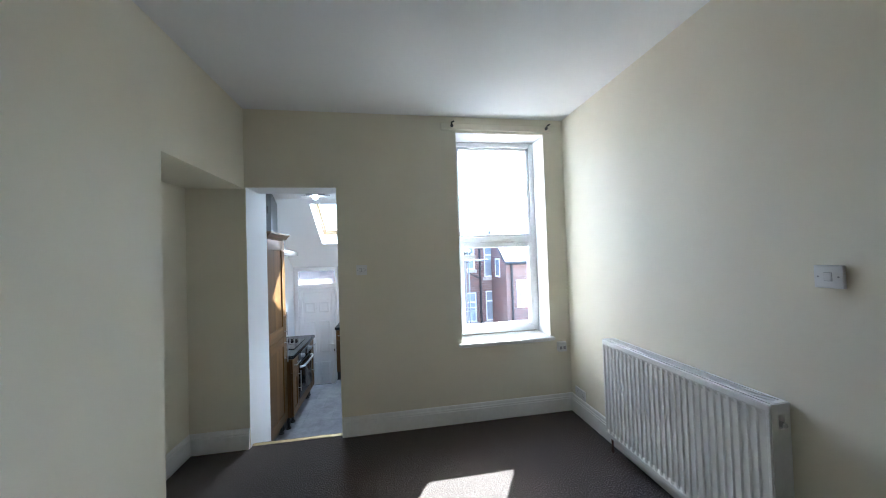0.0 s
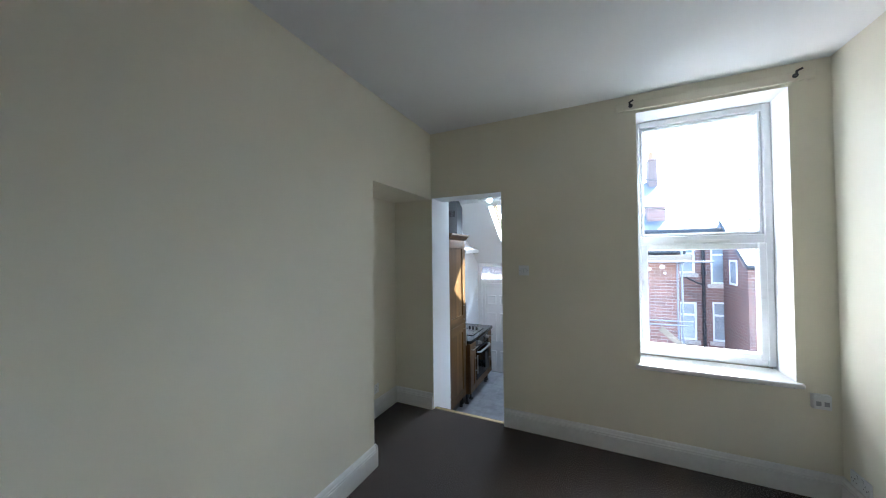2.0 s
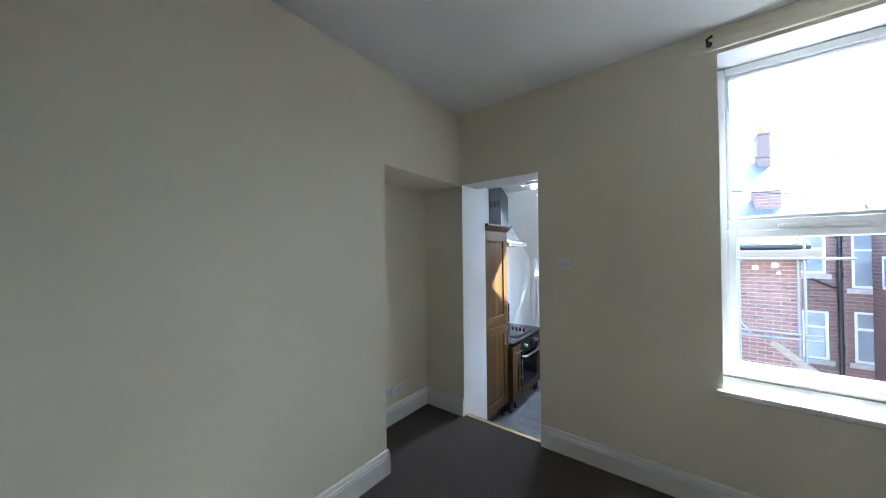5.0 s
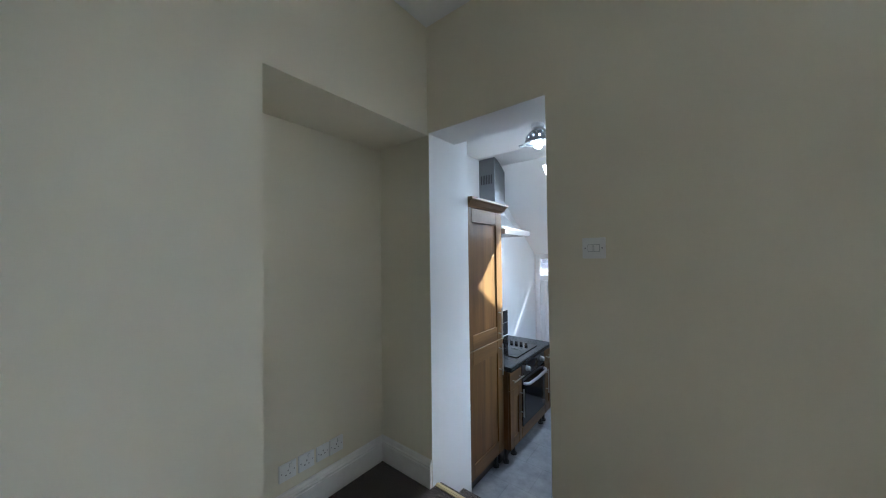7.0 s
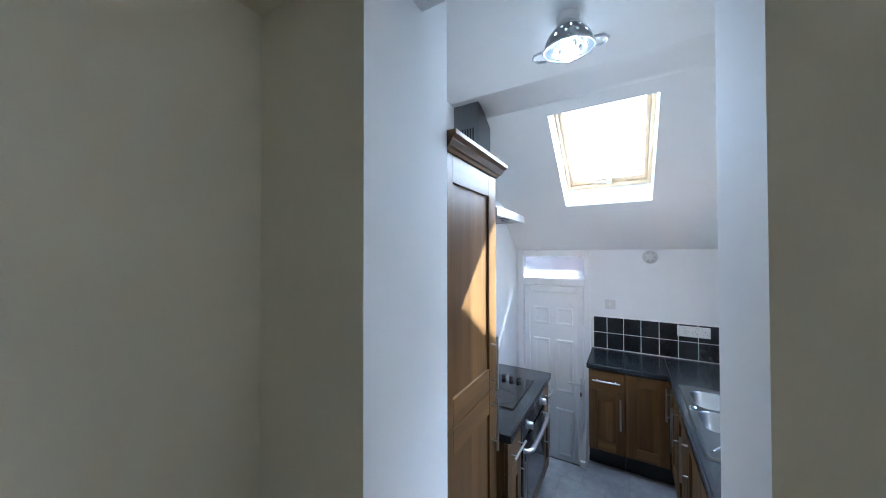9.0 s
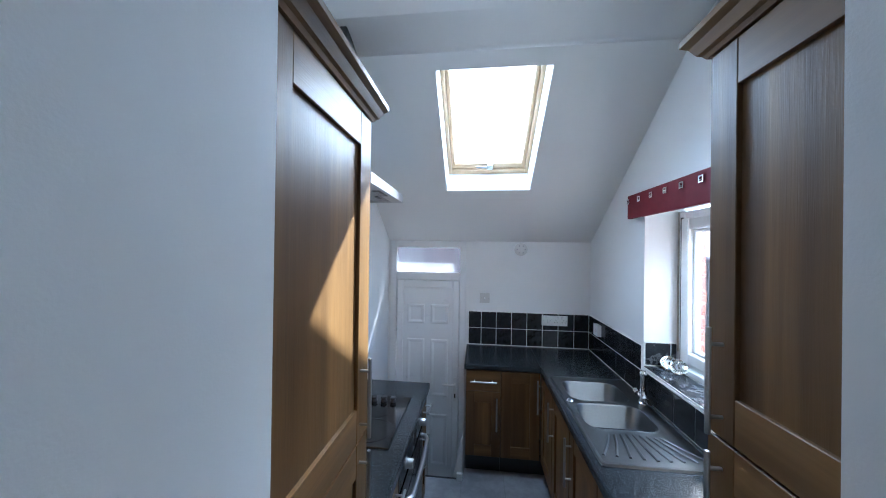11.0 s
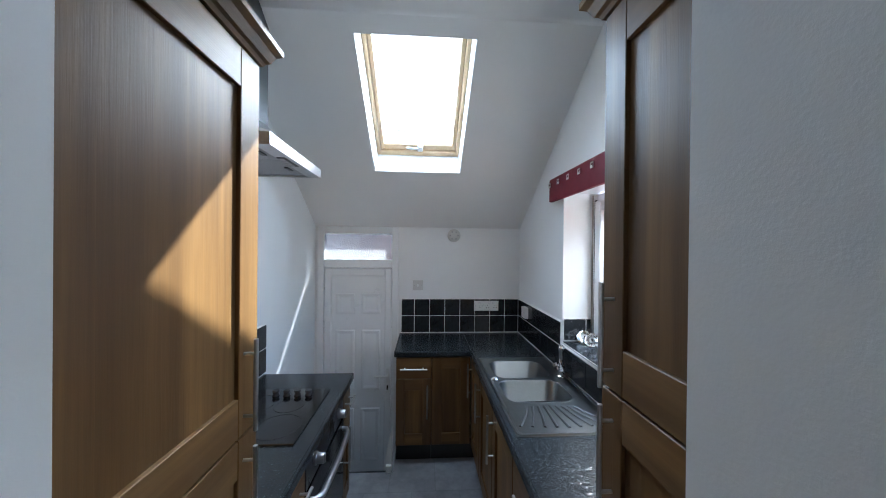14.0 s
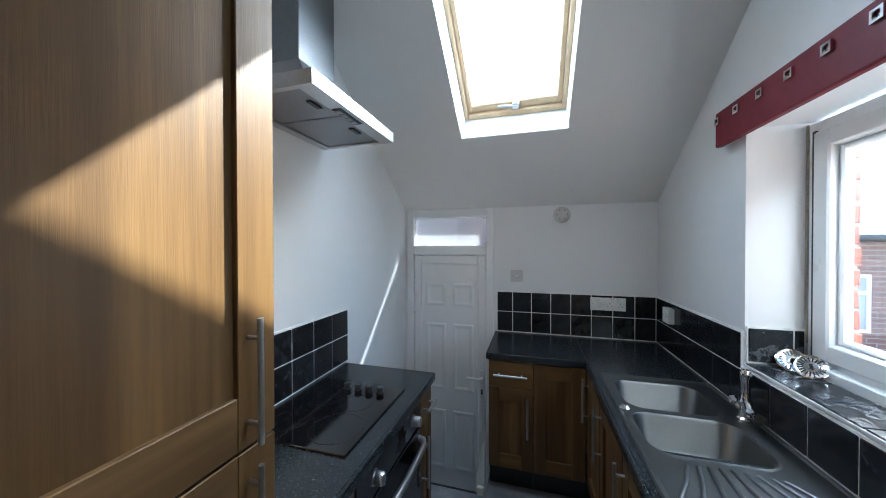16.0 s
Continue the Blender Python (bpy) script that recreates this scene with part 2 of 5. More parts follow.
def pane_material(name, tint=(0.97, 0.98, 0.98), milky=0.0):
    m, n, l, p = material(name)
    out = n["Material Output"]
    n.remove(p)
    tr, gl, fr, mx = n.new("ShaderNodeBsdfTransparent"), n.new("ShaderNodeBsdfGlossy"), n.new("ShaderNodeLayerWeight"), n.new("ShaderNodeMixShader")
    tr.inputs[0].default_value = (*tint, 1)
    gl.inputs["Roughness"].default_value = 0.02
    fr.inputs[0].default_value = 0.12
    l.new(scaled(n, l, fr.outputs["Facing"], 0.03, 0.6), mx.inputs[0])
    l.new(gl.outputs[0], mx.inputs[2])
    if milky:
        tl, m2 = n.new("ShaderNodeBsdfTranslucent"), n.new("ShaderNodeMixShader")
        v = coords(n, l)
        tl.inputs[0].default_value = (0.95, 0.95, 0.95, 1)
        l.new(scaled(n, l, noise_tex(n, l, v, 90, 3), milky * 0.6, milky * 1.4), m2.inputs[0])
        l.new(tr.outputs[0], m2.inputs[1]), l.new(tl.outputs[0], m2.inputs[2])
        l.new(m2.outputs[0], mx.inputs[1])
    else:
        l.new(tr.outputs[0], mx.inputs[1])
    l.new(mx.outputs[0], out.inputs[0])
    return m


def glow_material(name, col, power):
    m, n, l, p = material(name)
    p.inputs["Emission Color"].default_value, p.inputs["Emission Strength"].default_value = (*col, 1), power
    return m


CARPET, VINYL, WORKTOP = carpet_material(), vinyl_material(), worktop_material()
TILE, SILL_TILE = tile_material("black_glazed_tile", 0.016), tile_material("black_veined_tile", 0.26)
BRICK = brick_material("red_brick", (0.29, 0.150, 0.118), (0.175, 0.095, 0.080), (0.42, 0.38, 0.34))
# chimney brick, greyed in its colour to stand in for distant haze
HAZED_BRICK = brick_material("hazed_brick", (0.20, 0.13, 0.11), (0.15, 0.10, 0.085), (0.28, 0.25, 0.23))
BRICK_PIECE = plain("red_brick_piece", (0.31, 0.115, 0.078), 0.9, var=0.25, scale=25, relief=0.4)
MORTAR = plain("lime_mortar", (0.50, 0.46, 0.40), 0.95, var=0.15, scale=40, relief=0.5)
SLATE = slate_material()
GLASS = pane_material("clear_glass")
FROSTED = pane_material("frosted_glass", (0.50, 0.51, 0.52), 0.09)
FAR_GLASS = plain("far_window_glass", (0.32, 0.36, 0.38), 0.08, var=0.3, scale=2)
BLACK_GLASS = plain("black_ceramic_glass", (0.004, 0.004, 0.005), 0.10, var=0.02, relief=0)
HOB_RING = plain("hob_ring_print", (0.022, 0.022, 0.024), 0.12)
BULB = glow_material("bulb_glow", (0.86, 0.94, 1.0), 6)


# ---- building tools ----
ORIGIN = {}


def thing(name, at, label="", category="", group="", kind=""):
    ob = new(name)
    ob.location = at
    ob.empty_display_size = 0.1
    ORIGIN[ob] = Vector(at)
    return tagged(ob, label, category, group, kind)


def link_mesh(name, bm, mats):
    bmesh.ops.recalc_face_normals(bm, faces=bm.faces[:])
    me = bpy.data.meshes.new(name)
    bm.to_mesh(me)
    bm.free()
    for m in (mats if isinstance(mats, (list, tuple)) else [mats]):
        me.materials.append(m)
    return new(name, me)


def part(name, bm, mats, parent, label=""):
    """One mesh, drawn in world places, as a part of a thing or of a part."""
    o = ORIGIN[parent]
    bm.transform(Matrix.Translation(-o))
    ob = link_mesh(name, bm, mats)
    ob.parent = parent
    ORIGIN[ob] = o
    return tagged(ob, label)


def solid(name, bm, mats, label="", category="", kind="", group=""):
    ob = link_mesh(name, bm, mats)
    ORIGIN[ob] = Vector((0, 0, 0))
    return tagged(ob, label, category, group, kind)


def smooth(ob, angle=40):
    me = ob.data
    me.polygons.foreach_set("use_smooth", [True] * len(me.polygons))
    me.set_sharp_from_angle(angle=radians(angle))
    return ob


def box(x0, y0, z0, x1, y1, z1, bevel=0.0, seg=1, bm=None, mat=0):
    b = bmesh.new()
    bmesh.ops.create_cube(b, size=1)
    lo, hi = Vector((min(x0, x1), min(y0, y1), min(z0, z1))), Vector((max(x0, x1), max(y0, y1), max(z0, z1)))
    for v in b.verts:
        v.co = Vector(((lo[i] + hi[i]) / 2 + v.co[i] * (hi[i] - lo[i]) for i in range(3)))
    if bevel:
        bmesh.ops.bevel(b, geom=b.edges[:], offset=min(bevel, min(hi - lo) * 0.45), segments=seg, affect="EDGES", profile=0.6)
    for f in b.faces:
        f.material_index = mat
    return join(bm, b)


def join(bm, b):
    if bm is None:
        return b
    me = bpy.data.meshes.new("scrap")
    b.to_mesh(me)
    b.free()
    bm.from_mesh(me)
    bpy.data.meshes.remove(me)
    return bm


def rod(a, b, r, n=12, bm=None, r2=None, mat=0):
    a, b = Vector(a), Vector(b)
    c = bmesh.new()
    bmesh.ops.create_cone(c, cap_ends=True, segments=n, radius1=r, radius2=r if r2 is None else r2, depth=(b - a).length)
    c.transform(Matrix.Translation((a + b) / 2) @ (b - a).to_track_quat("Z", "Y").to_matrix().to_4x4())
    for f in c.faces:
        f.material_index = mat
    return join(bm, c)


def lathe(profile, at, axis=(0, 0, 1), n=24, bm=None, mat=0):
    """A turned shape: profile of (radius, height) about an axis."""
    b = bmesh.new()
    rings = []
    for r, h in profile:
        rings.append([b.verts.new((max(r, 1e-4) * math.cos(2 * math.pi * i / n), max(r, 1e-4) * math.sin(2 * math.pi * i / n), h)) for i in range(n)])
    for p, q in zip(rings, rings[1:]):
        for i in range(n):
            b.faces.new((p[i], p[(i + 1) % n], q[(i + 1) % n], q[i]))
    for f in b.faces:
        f.material_index = mat
    b.transform(Matrix.Translation(at) @ Vector(axis).to_track_quat("Z", "Y").to_matrix().to_4x4())
    return join(bm, b)


def tube(points, r, n=10, bm=None):
    """A bent round bar through points."""
    b = bmesh.new()
    pts = [Vector(p) for p in points]
    rings = []
    for i, p in enumerate(pts):
        d = (pts[min(i + 1, len(pts) - 1)] - pts[max(i - 1, 0)]).normalized()
        side = d.cross(Vector((0.31, 0.17, 0.93))).normalized()
        up = side.cross(d)
        rings.append([b.verts.new(p + r * (math.cos(2 * math.pi * k / n) * side + math.sin(2 * math.pi * k / n) * up)) for k in range(n)])
    for p, q in zip(rings, rings[1:]):
        for i in range(n):
            b.faces.new((p[i], p[(i + 1) % n], q[(i + 1) % n], q[i]))
    b.faces.new(rings[0]), b.faces.new(rings[-1])
    return join(bm, b)


def extrude_profile(profile, along, a, b, bm=None):
    """A moulding: a closed profile of (out, up) carried from a to b; along: outward direction in plan."""
    c = bmesh.new()
    a, b, out = Vector(a), Vector(b), Vector((*along, 0))
    ends = [[c.verts.new(p + out * o + Vector((0, 0, u))) for o, u in profile] for p in (a, b)]
    k = len(profile)
    for i in range(k):
        c.faces.new((ends[0][i], ends[0][(i + 1) % k], ends[1][(i + 1) % k], ends[1][i]))
    c.faces.new(ends[0]), c.faces.new(ends[1])
    return join(bm, c)


def slab(axis, w0, w1, us, vs, holes=(), bm=None, place=None):
    """A wall or plate with rectangular holes through it. axis: the thin direction; us, vs: its ranges in the two others in xyz order; holes: (u0, u1, v0, v1)."""
    b = bmesh.new()
    U = sorted({us[0], us[1], *(h[0] for h in holes), *(h[1] for h in holes)})
    V = sorted({vs[0], vs[1], *(h[2] for h in holes), *(h[3] for h in holes)})
    U, V = [u for u in U if us[0] <= u <= us[1]], [v for v in V if vs[0] <= v <= vs[1]]

    def full(i, j):
        if not (0 <= i < len(U) - 1 and 0 <= j < len(V) - 1):
            return False
        cu, cv = (U[i] + U[i + 1]) / 2, (V[j] + V[j + 1]) / 2
        return not any(h[0] < cu < h[1] and h[2] < cv < h[3] for h in holes)

    made = {}

    def vert(i, j, k):
        if (i, j, k) not in made:
            c = [U[i], V[j]]
            c.insert(axis, (w0, w1)[k])
            made[i, j, k] = b.verts.new(c)
        return made[i, j, k]

    for i in range(len(U) - 1):
        for j in range(len(V) - 1):
            if not full(i, j):
                continue
            for k in (0, 1):
                b.faces.new([vert(i, j, k), vert(i + 1, j, k), vert(i + 1, j + 1, k), vert(i, j + 1, k)])
            for di, dj, e in ((-1, 0, ((i, j), (i, j + 1))), (1, 0, ((i + 1, j), (i + 1, j + 1))), (0, -1, ((i, j), (i + 1, j))), (0, 1, ((i, j + 1), (i + 1, j + 1)))):
                if not full(i + di, j + dj):
                    p, q = e
                    b.faces.new([vert(*p, 0), vert(*q, 0), vert(*q, 1), vert(*p, 1)])
    if place:
        b.transform(place)
    return join(bm, b)


def paint(bm, test, index):
    bmesh.ops.recalc_face_normals(bm, faces=bm.faces[:])
    for f in bm.faces:
        if test(f.normal, f.calc_center_median()):
            f.material_index = index
    return bm


# ---- shell of the sitting room ----
XL, XR, YW, YS, H = -1.465, 1.338, 3.14, -1.70, 2.735       # west face, east face, north face, south face, ceiling
NX, NY, NH = -1.895, 2.22, 2.08                             # alcove back, near side, head
DX0, DX1, DH = -1.455, -0.750, 2.09                         # way to the kitchen
WX0, WX1, WZ0, WZ1 = 0.30, 1.142, 0.712, 2.592               # window opening
KZ, KW, KE, KN = -0.362, -1.91, -0.143, 5.84                 # kitchen floor, west, east and north faces
FLAT, SLOPE, YK = 2.255, 0.7116, 3.394                       # flat ceiling, pitch, kitchen side of the dividing wall
YC = KN - (FLAT - 1.357) / SLOPE                            # crease of the kitchen ceiling

bm = slab(1, YW, YK, (KW - 0.14, -0.02), (KZ - 0.15, H + 0.1), ((DX0, DX1, KZ, DH),))
solid("wall_north", paint(bm, lambda n, c: n.y < -0.5, 1), [WHITE_WALL, MAGNOLIA], "cream painted wall with white way through to kitchen", "wall", "structure")
bm = slab(1, YW, 3.56, (-0.02, XR + 0.3), (-0.3, H + 0.1), ((WX0, WX1, WZ0 - 0.06, WZ1),))
solid("wall_north_window", paint(paint(bm, lambda n, c: n.y < -0.5, 1), lambda n, c: n.y > 0.5, 2), [WHITE_WALL, MAGNOLIA, BRICK], "cream painted wall round the sash window opening", "wall", "structure")
bm = slab(0, NX - 0.002, XL, (YS - 0.2, YW), (0, H + 0.1), ((NY, YW + 1, -0.1, NH),))
solid("wall_west", bm, MAGNOLIA, "cream painted wall with a deep alcove", "wall", "structure")
solid("wall_alcove", paint(box(NX - 0.15, YS - 0.2, -0.1, NX, YW, H + 0.1), lambda n, c: n.x < -0.5, 1), [MAGNOLIA, BRICK], "cream painted back of the alcove", "wall", "structure")
solid("wall_east", paint(box(XR, YS - 0.2, -0.3, XR + 0.18, YW, H + 0.1), lambda n, c: n.x > 0.5, 1), [MAGNOLIA, BRICK], "cream painted wall behind the radiator", "wall", "structure")
solid("wall_south", paint(box(NX - 0.15, YS - 0.2, -0.1, XR + 0.18, YS, H + 0.1), lambda n, c: n.y < -0.5, 1), [MAGNOLIA, BRICK], "plain cream painted wall", "wall", "structure")
solid("ceiling", box(NX - 0.15, YS - 0.2, H, XR + 0.3, YW + 0.01, H + 0.12), CEILING_PAINT, "white painted flat ceiling", "ceiling", "structure")
solid("floor", box(NX - 0.15, YS - 0.2, -0.12, XR + 0.2, YW + 0.03, 0.0), CARPET, "dark brown flecked carpet", "floor", "structure")

SKIRT = ((0, 0), (0.019, 0), (0.019, 0.112), (0.0145, 0.114), (0.0145, 0.119), (0.018, 0.121), (0.018, 0.128), (0.0125, 0.134), (0.012, 0.147), (0.0075, 0.156), (0.0, 0.16))
for k, (out, a, b) in enumerate((((0, -1), (DX1 + 0.004, YW, 0), (XR, YW, 0)), ((1, 0), (XL, YS, 0), (XL, NY + 0.012, 0)), ((0, 1), (XL + 0.019, NY, 0), (NX, NY, 0)),
                                 ((1, 0), (NX, NY, 0), (NX, YW, 0)), ((0, -1), (NX, YW, 0), (DX0 - 0.004, YW, 0)), ((-1, 0), (XR, YW, 0), (XR, YS, 0)))):
    smooth(solid("baseboard", extrude_profile(SKIRT, out, a, b), GLOSS_WHITE, "white gloss moulded skirting board", "skirting board", "structure"), 30)

# threshold strip and the two carpeted steps down
bm = box(DX0, YW + 0.018, 0.001, DX1, YW + 0.052, 0.006, 0.002)
box(DX0, YW + 0.030, 0.005, DX1, YW + 0.040, 0.009, 0.002, bm=bm)
solid("threshold_strip", bm, BRASS, "worn brass carpet strip across the doorway", "threshold strip", "structure")
bm = box(DX0, YW + 0.031, -0.15, DX1, YW + 0.075, -0.001, 0.012, 3)
solid("step_nosing", bm, CARPET, "dark carpeted edge of the top step", "step", "structure")
solid("step", box(DX0, YW + 0.06, KZ, DX1, YW + 0.31, -0.175, 0.012, 3), CARPET, "dark carpeted step down into the kitchen", "step", "structure")

# ---- shell of the kitchen ----
def under_roof(bm, x0, x1):
    """The upper part of a side wall, cut to the slope of the roof."""
    c = bmesh.new()
    pr = [(YK, 1.54), (YK, FLAT + 0.12), (YC, FLAT + 0.12), (KN - 0.083 / SLOPE, 1.54)]
    rows = [[c.verts.new((x, y, z)) for y, z in pr] for x in (x0, x1)]
    for i in range(4):
        c.faces.new((rows[0][i], rows[0][(i + 1) % 4], rows[1][(i + 1) % 4], rows[1][i]))
    c.faces.new(rows[0]), c.faces.new(rows[1])
    return join(bm, c)


bm = under_roof(slab(0, KW - 0.14, KW, (YK, KN + 0.26), (KZ - 0.6, 1.54)), KW - 0.14, KW)
solid("wall_kitchen_west", paint(bm, lambda n, c: n.x < -0.5, 1), [WHITE_WALL, BRICK], "white painted kitchen wall beside the hob", "wall", "structure")
solid("wall_stub", box(KW, YK, KZ, DX0, 3.548, FLAT + 0.07), WHITE_WALL, "white painted wall end beside tall cupboard", "wall", "structure")
KWY0, KWY1, KWZ0, KWZ1 = 4.00, 4.975, 0.615, 1.520
bm = under_roof(slab(0, KE, KE + 0.318, (YK, KN + 0.26), (KZ - 0.6, 1.54), ((KWY0, KWY1, KWZ0, KWZ1),)), KE, KE + 0.318)
solid("wall_kitchen_east", paint(bm, lambda n, c: n.x > 0.5, 1), [WHITE_WALL, BRICK], "white painted kitchen wall round the window", "wall", "structure")
FX0, FX1, FZ1 = -1.89, -1.205, 1.357
bm = slab(1, KN, KN + 0.208, (KW - 0.002, KE + 0.002), (KZ - 0.6, 1.50), ((FX0, FX1, KZ - 0.56, FZ1),))
solid("wall_kitchen_north", paint(bm, lambda n, c: n.y > 0.5, 1), [WHITE_WALL, BRICK], "white painted kitchen end wall round back door", "wall", "structure")
bm = box(KW, YK, KZ - 0.66, KE, 5.285, KZ)
box(-1.188, 5.285, KZ - 0.66, KE, KN, KZ, bm=bm)
solid("floor_kitchen", bm, VINYL, "grey slate-pattern vinyl floor", "floor", "structure")
solid("floor_door_well", box(KW, 5.285, KZ - 0.66, -1.188, KN + 0.26, KZ - 0.56), VINYL, "grey vinyl floor of the low door well", "floor", "structure")
solid("floor_edge_strip", box(KW, 5.281, KZ - 0.05, -1.195, 5.296, KZ + 0.003, 0.003), DARK_PLASTIC, "dark edge strip at the drop before the back door", "edge strip", "structure")

SX0, SX1, SY0, SY1 = -1.335, -0.740, 4.647, 5.337           # roof window shaft
ang = math.atan(SLOPE)
run = (KN + 0.09 - YC) / math.cos(ang)
place = Matrix.Translation((0, YC, FLAT)) @ Matrix.Rotation(-ang, 4, "X")
s0, s1 = (SY0 - YC) / math.cos(ang), (SY1 - YC) / math.cos(ang)
bm = slab(2, 0.0, 0.22, (KW - 0.14, KE + 0.4), (-0.06, run), ((SX0, SX1, s0, s1),), place=place)
solid("ceiling_sloped", bm, CEILING_PAINT, "white painted sloping kitchen ceiling with roof window opening", "ceiling", "structure")
FLAT2, BEND = FLAT + SLOPE * 0.09, 0.18                     # level part, and the length of its soft bend
arc = [(YC - BEND * (1 - k / 8), FLAT2 - SLOPE * BEND / 2 * (k / 8) ** 2) for k in range(9)]
pr = [(YK, FLAT2), *arc, (YC + 0.02, FLAT + 0.02), (YC + 0.02, FLAT2 + 0.2), (YK, FLAT2 + 0.2)]
bm = bmesh.new()
rows = [[bm.verts.new((x, y, z)) for y, z in pr] for x in (KW - 0.14, KE + 0.4)]
for i in range(len(pr)):
    bm.faces.new((rows[0][i], rows[0][(i + 1) % len(pr)], rows[1][(i + 1) % len(pr)], rows[1][i]))
bm.faces.new(rows[0]), bm.faces.new(rows[1])
for f in bm.faces:
    f.smooth = len(f.verts) == 4 and abs(f.calc_center_median().y - (YC - BEND / 2)) < BEND / 2
solid("ceiling_kitchen", bm, CEILING_PAINT, "white painted flat part of kitchen ceiling", "ceiling", "structure")


# roof window: pine frame, sash, pane, handle
rw = thing("roof_window", (SX0, SY0, FLAT), "pine roof window with white blown-out sky behind", "roof window", kind="structure")
for nm, u0, u1, v0, v1 in (("frame_side", SX0, SX0 + 0.024, s0, s1), ("frame_side", SX1 - 0.024, SX1, s0, s1), ("frame_head", SX0 + 0.024, SX1 - 0.024, s0, s0 + 0.03), ("frame_sill", SX0 + 0.024, SX1 - 0.024, s1 - 0.035, s1)):
    b = box(u0, v0, 0.178, u1, v1, 0.250, 0.004)
    b.transform(place)
    part(nm, b, PINE, rw, "pale varnished pine")
for nm, u0, u1, v0, v1 in (("sash_side", SX0 + 0.026, SX0 + 0.052, s0 + 0.032, s1 - 0.037), ("sash_side", SX1 - 0.052, SX1 - 0.026, s0 + 0.032, s1 - 0.037), ("sash_head", SX0 + 0.052, SX1 - 0.052, s0 + 0.032, s0 + 0.07), ("sash_sill", SX0 + 0.052, SX1 - 0.052, s1 - 0.08, s1 - 0.037)):
    b = box(u0, v0, 0.198, u1, v1, 0.240, 0.004)
    b.transform(place)
    part(nm, b, PINE, rw)
b = box(SX0 + 0.05, s0 + 0.065, 0.218, SX1 - 0.05, s1 - 0.075, 0.224)
b.transform(place)
part("pane", b, GLASS, rw)
xm = (SX0 + SX1) / 2
b = rod((xm - 0.085, s1 - 0.072, 0.170), (xm + 0.01, s1 - 0.066, 0.170), 0.008)
box(xm - 0.005, s1 - 0.085, 0.163, xm + 0.035, s1 - 0.045, 0.199, 0.006, bm=b)
b.transform(place)
part("handle", b, STEEL, rw, "grey metal catch")


# ---- windows and doors ----
def glazed_frame(owner, axis, w0, w1, u0, u1, v0, v1, bar, name="frame", mat=UPVC, bevel=0.006):
    """Four bars round an opening in a plane; returns the rectangle left inside."""
    for nm, r in ((name + "_jamb", (u0, u0 + bar, v0, v1)), (name + "_jamb", (u1 - bar, u1, v0, v1)), (name + "_sill", (u0 + bar, u1 - bar, v0, v0 + bar)), (name + "_head", (u0 + bar, u1 - bar, v1 - bar, v1))):
        if axis == 1:
            b = box(r[0], w0, r[2], r[1], w1, r[3], bevel)
        else:
            b = box(w0, r[0], r[2], w1, r[1], r[3], bevel)
        part(nm, b, mat, owner)
    return u0 + bar, u1 - bar, v0 + bar, v1 - bar


win = thing("window_1", ((WX0 + WX1) / 2, 3.40, WZ0), "white plastic two-light window with top vent strip", "window", kind="structure")
FY = 3.36
glazed_frame(win, 1, FY, FY + 0.07, WX0, WX1, WZ0, WZ1 - 0.004, 0.048)
TZ = 1.62
part("transom", box(WX0 + 0.048, FY - 0.002, TZ - 0.035, WX1 - 0.048, FY + 0.07, TZ + 0.035, 0.006), UPVC, win)
glazed_frame(win, 1, FY + 0.012, FY + 0.06, WX0 + 0.05, WX1 - 0.05, TZ + 0.036, WZ1 - 0.053, 0.022, "upper_bead")
glazed_frame(win, 1, FY - 0.016, FY + 0.05, WX0 + 0.042, WX1 - 0.042, WZ0 + 0.042, TZ - 0.028, 0.046, "opening_sash")
part("upper_pane", box(WX0 + 0.06, FY + 0.034, TZ + 0.04, WX1 - 0.06, FY + 0.04, WZ1 - 0.06), GLASS, win)
part("lower_pane", box(WX0 + 0.08, FY + 0.030, WZ0 + 0.08, WX1 - 0.08, FY + 0.036, TZ - 0.066), GLASS, win)
part("trickle_vent", box(0.56, FY - 0.020, TZ - 0.020, 0.90, FY - 0.002, TZ + 0.002, 0.006, 2), WHITE_PLASTIC, win, "slim white trickle vent")
b = box(0.70, FY - 0.030, WZ0 + 0.055, 0.745, FY - 0.016, WZ0 + 0.085, 0.004)
tube([(0.72, FY - 0.032, WZ0 + 0.072), (0.735, FY - 0.05, WZ0 + 0.070), (0.80, FY - 0.056, WZ0 + 0.066), (0.83, FY - 0.054, WZ0 + 0.064)], 0.008, bm=b)
part("window_handle", b, WHITE_PLASTIC, win)
bm = box(WX0 - 0.035, YW - 0.034, WZ0 - 0.048, WX1 + 0.030, YW + 0.001, WZ0 - 0.016, 0.012, 3)
box(WX0 + 0.001, YW - 0.01, WZ0 - 0.047, WX1 - 0.001, FY + 0.03, WZ0 - 0.017, 0.0, bm=bm)
solid("window_sill", bm, GLOSS_WHITE, "white gloss rounded window board", "window sill", "structure")
bm = box(WX0, FY + 0.06, WZ0 - 0.06, WX1, 3.60, WZ0 - 0.002, 0.004)
solid("outer_sill", bm, STONE, "stone outer window sill", "window sill", "structure")

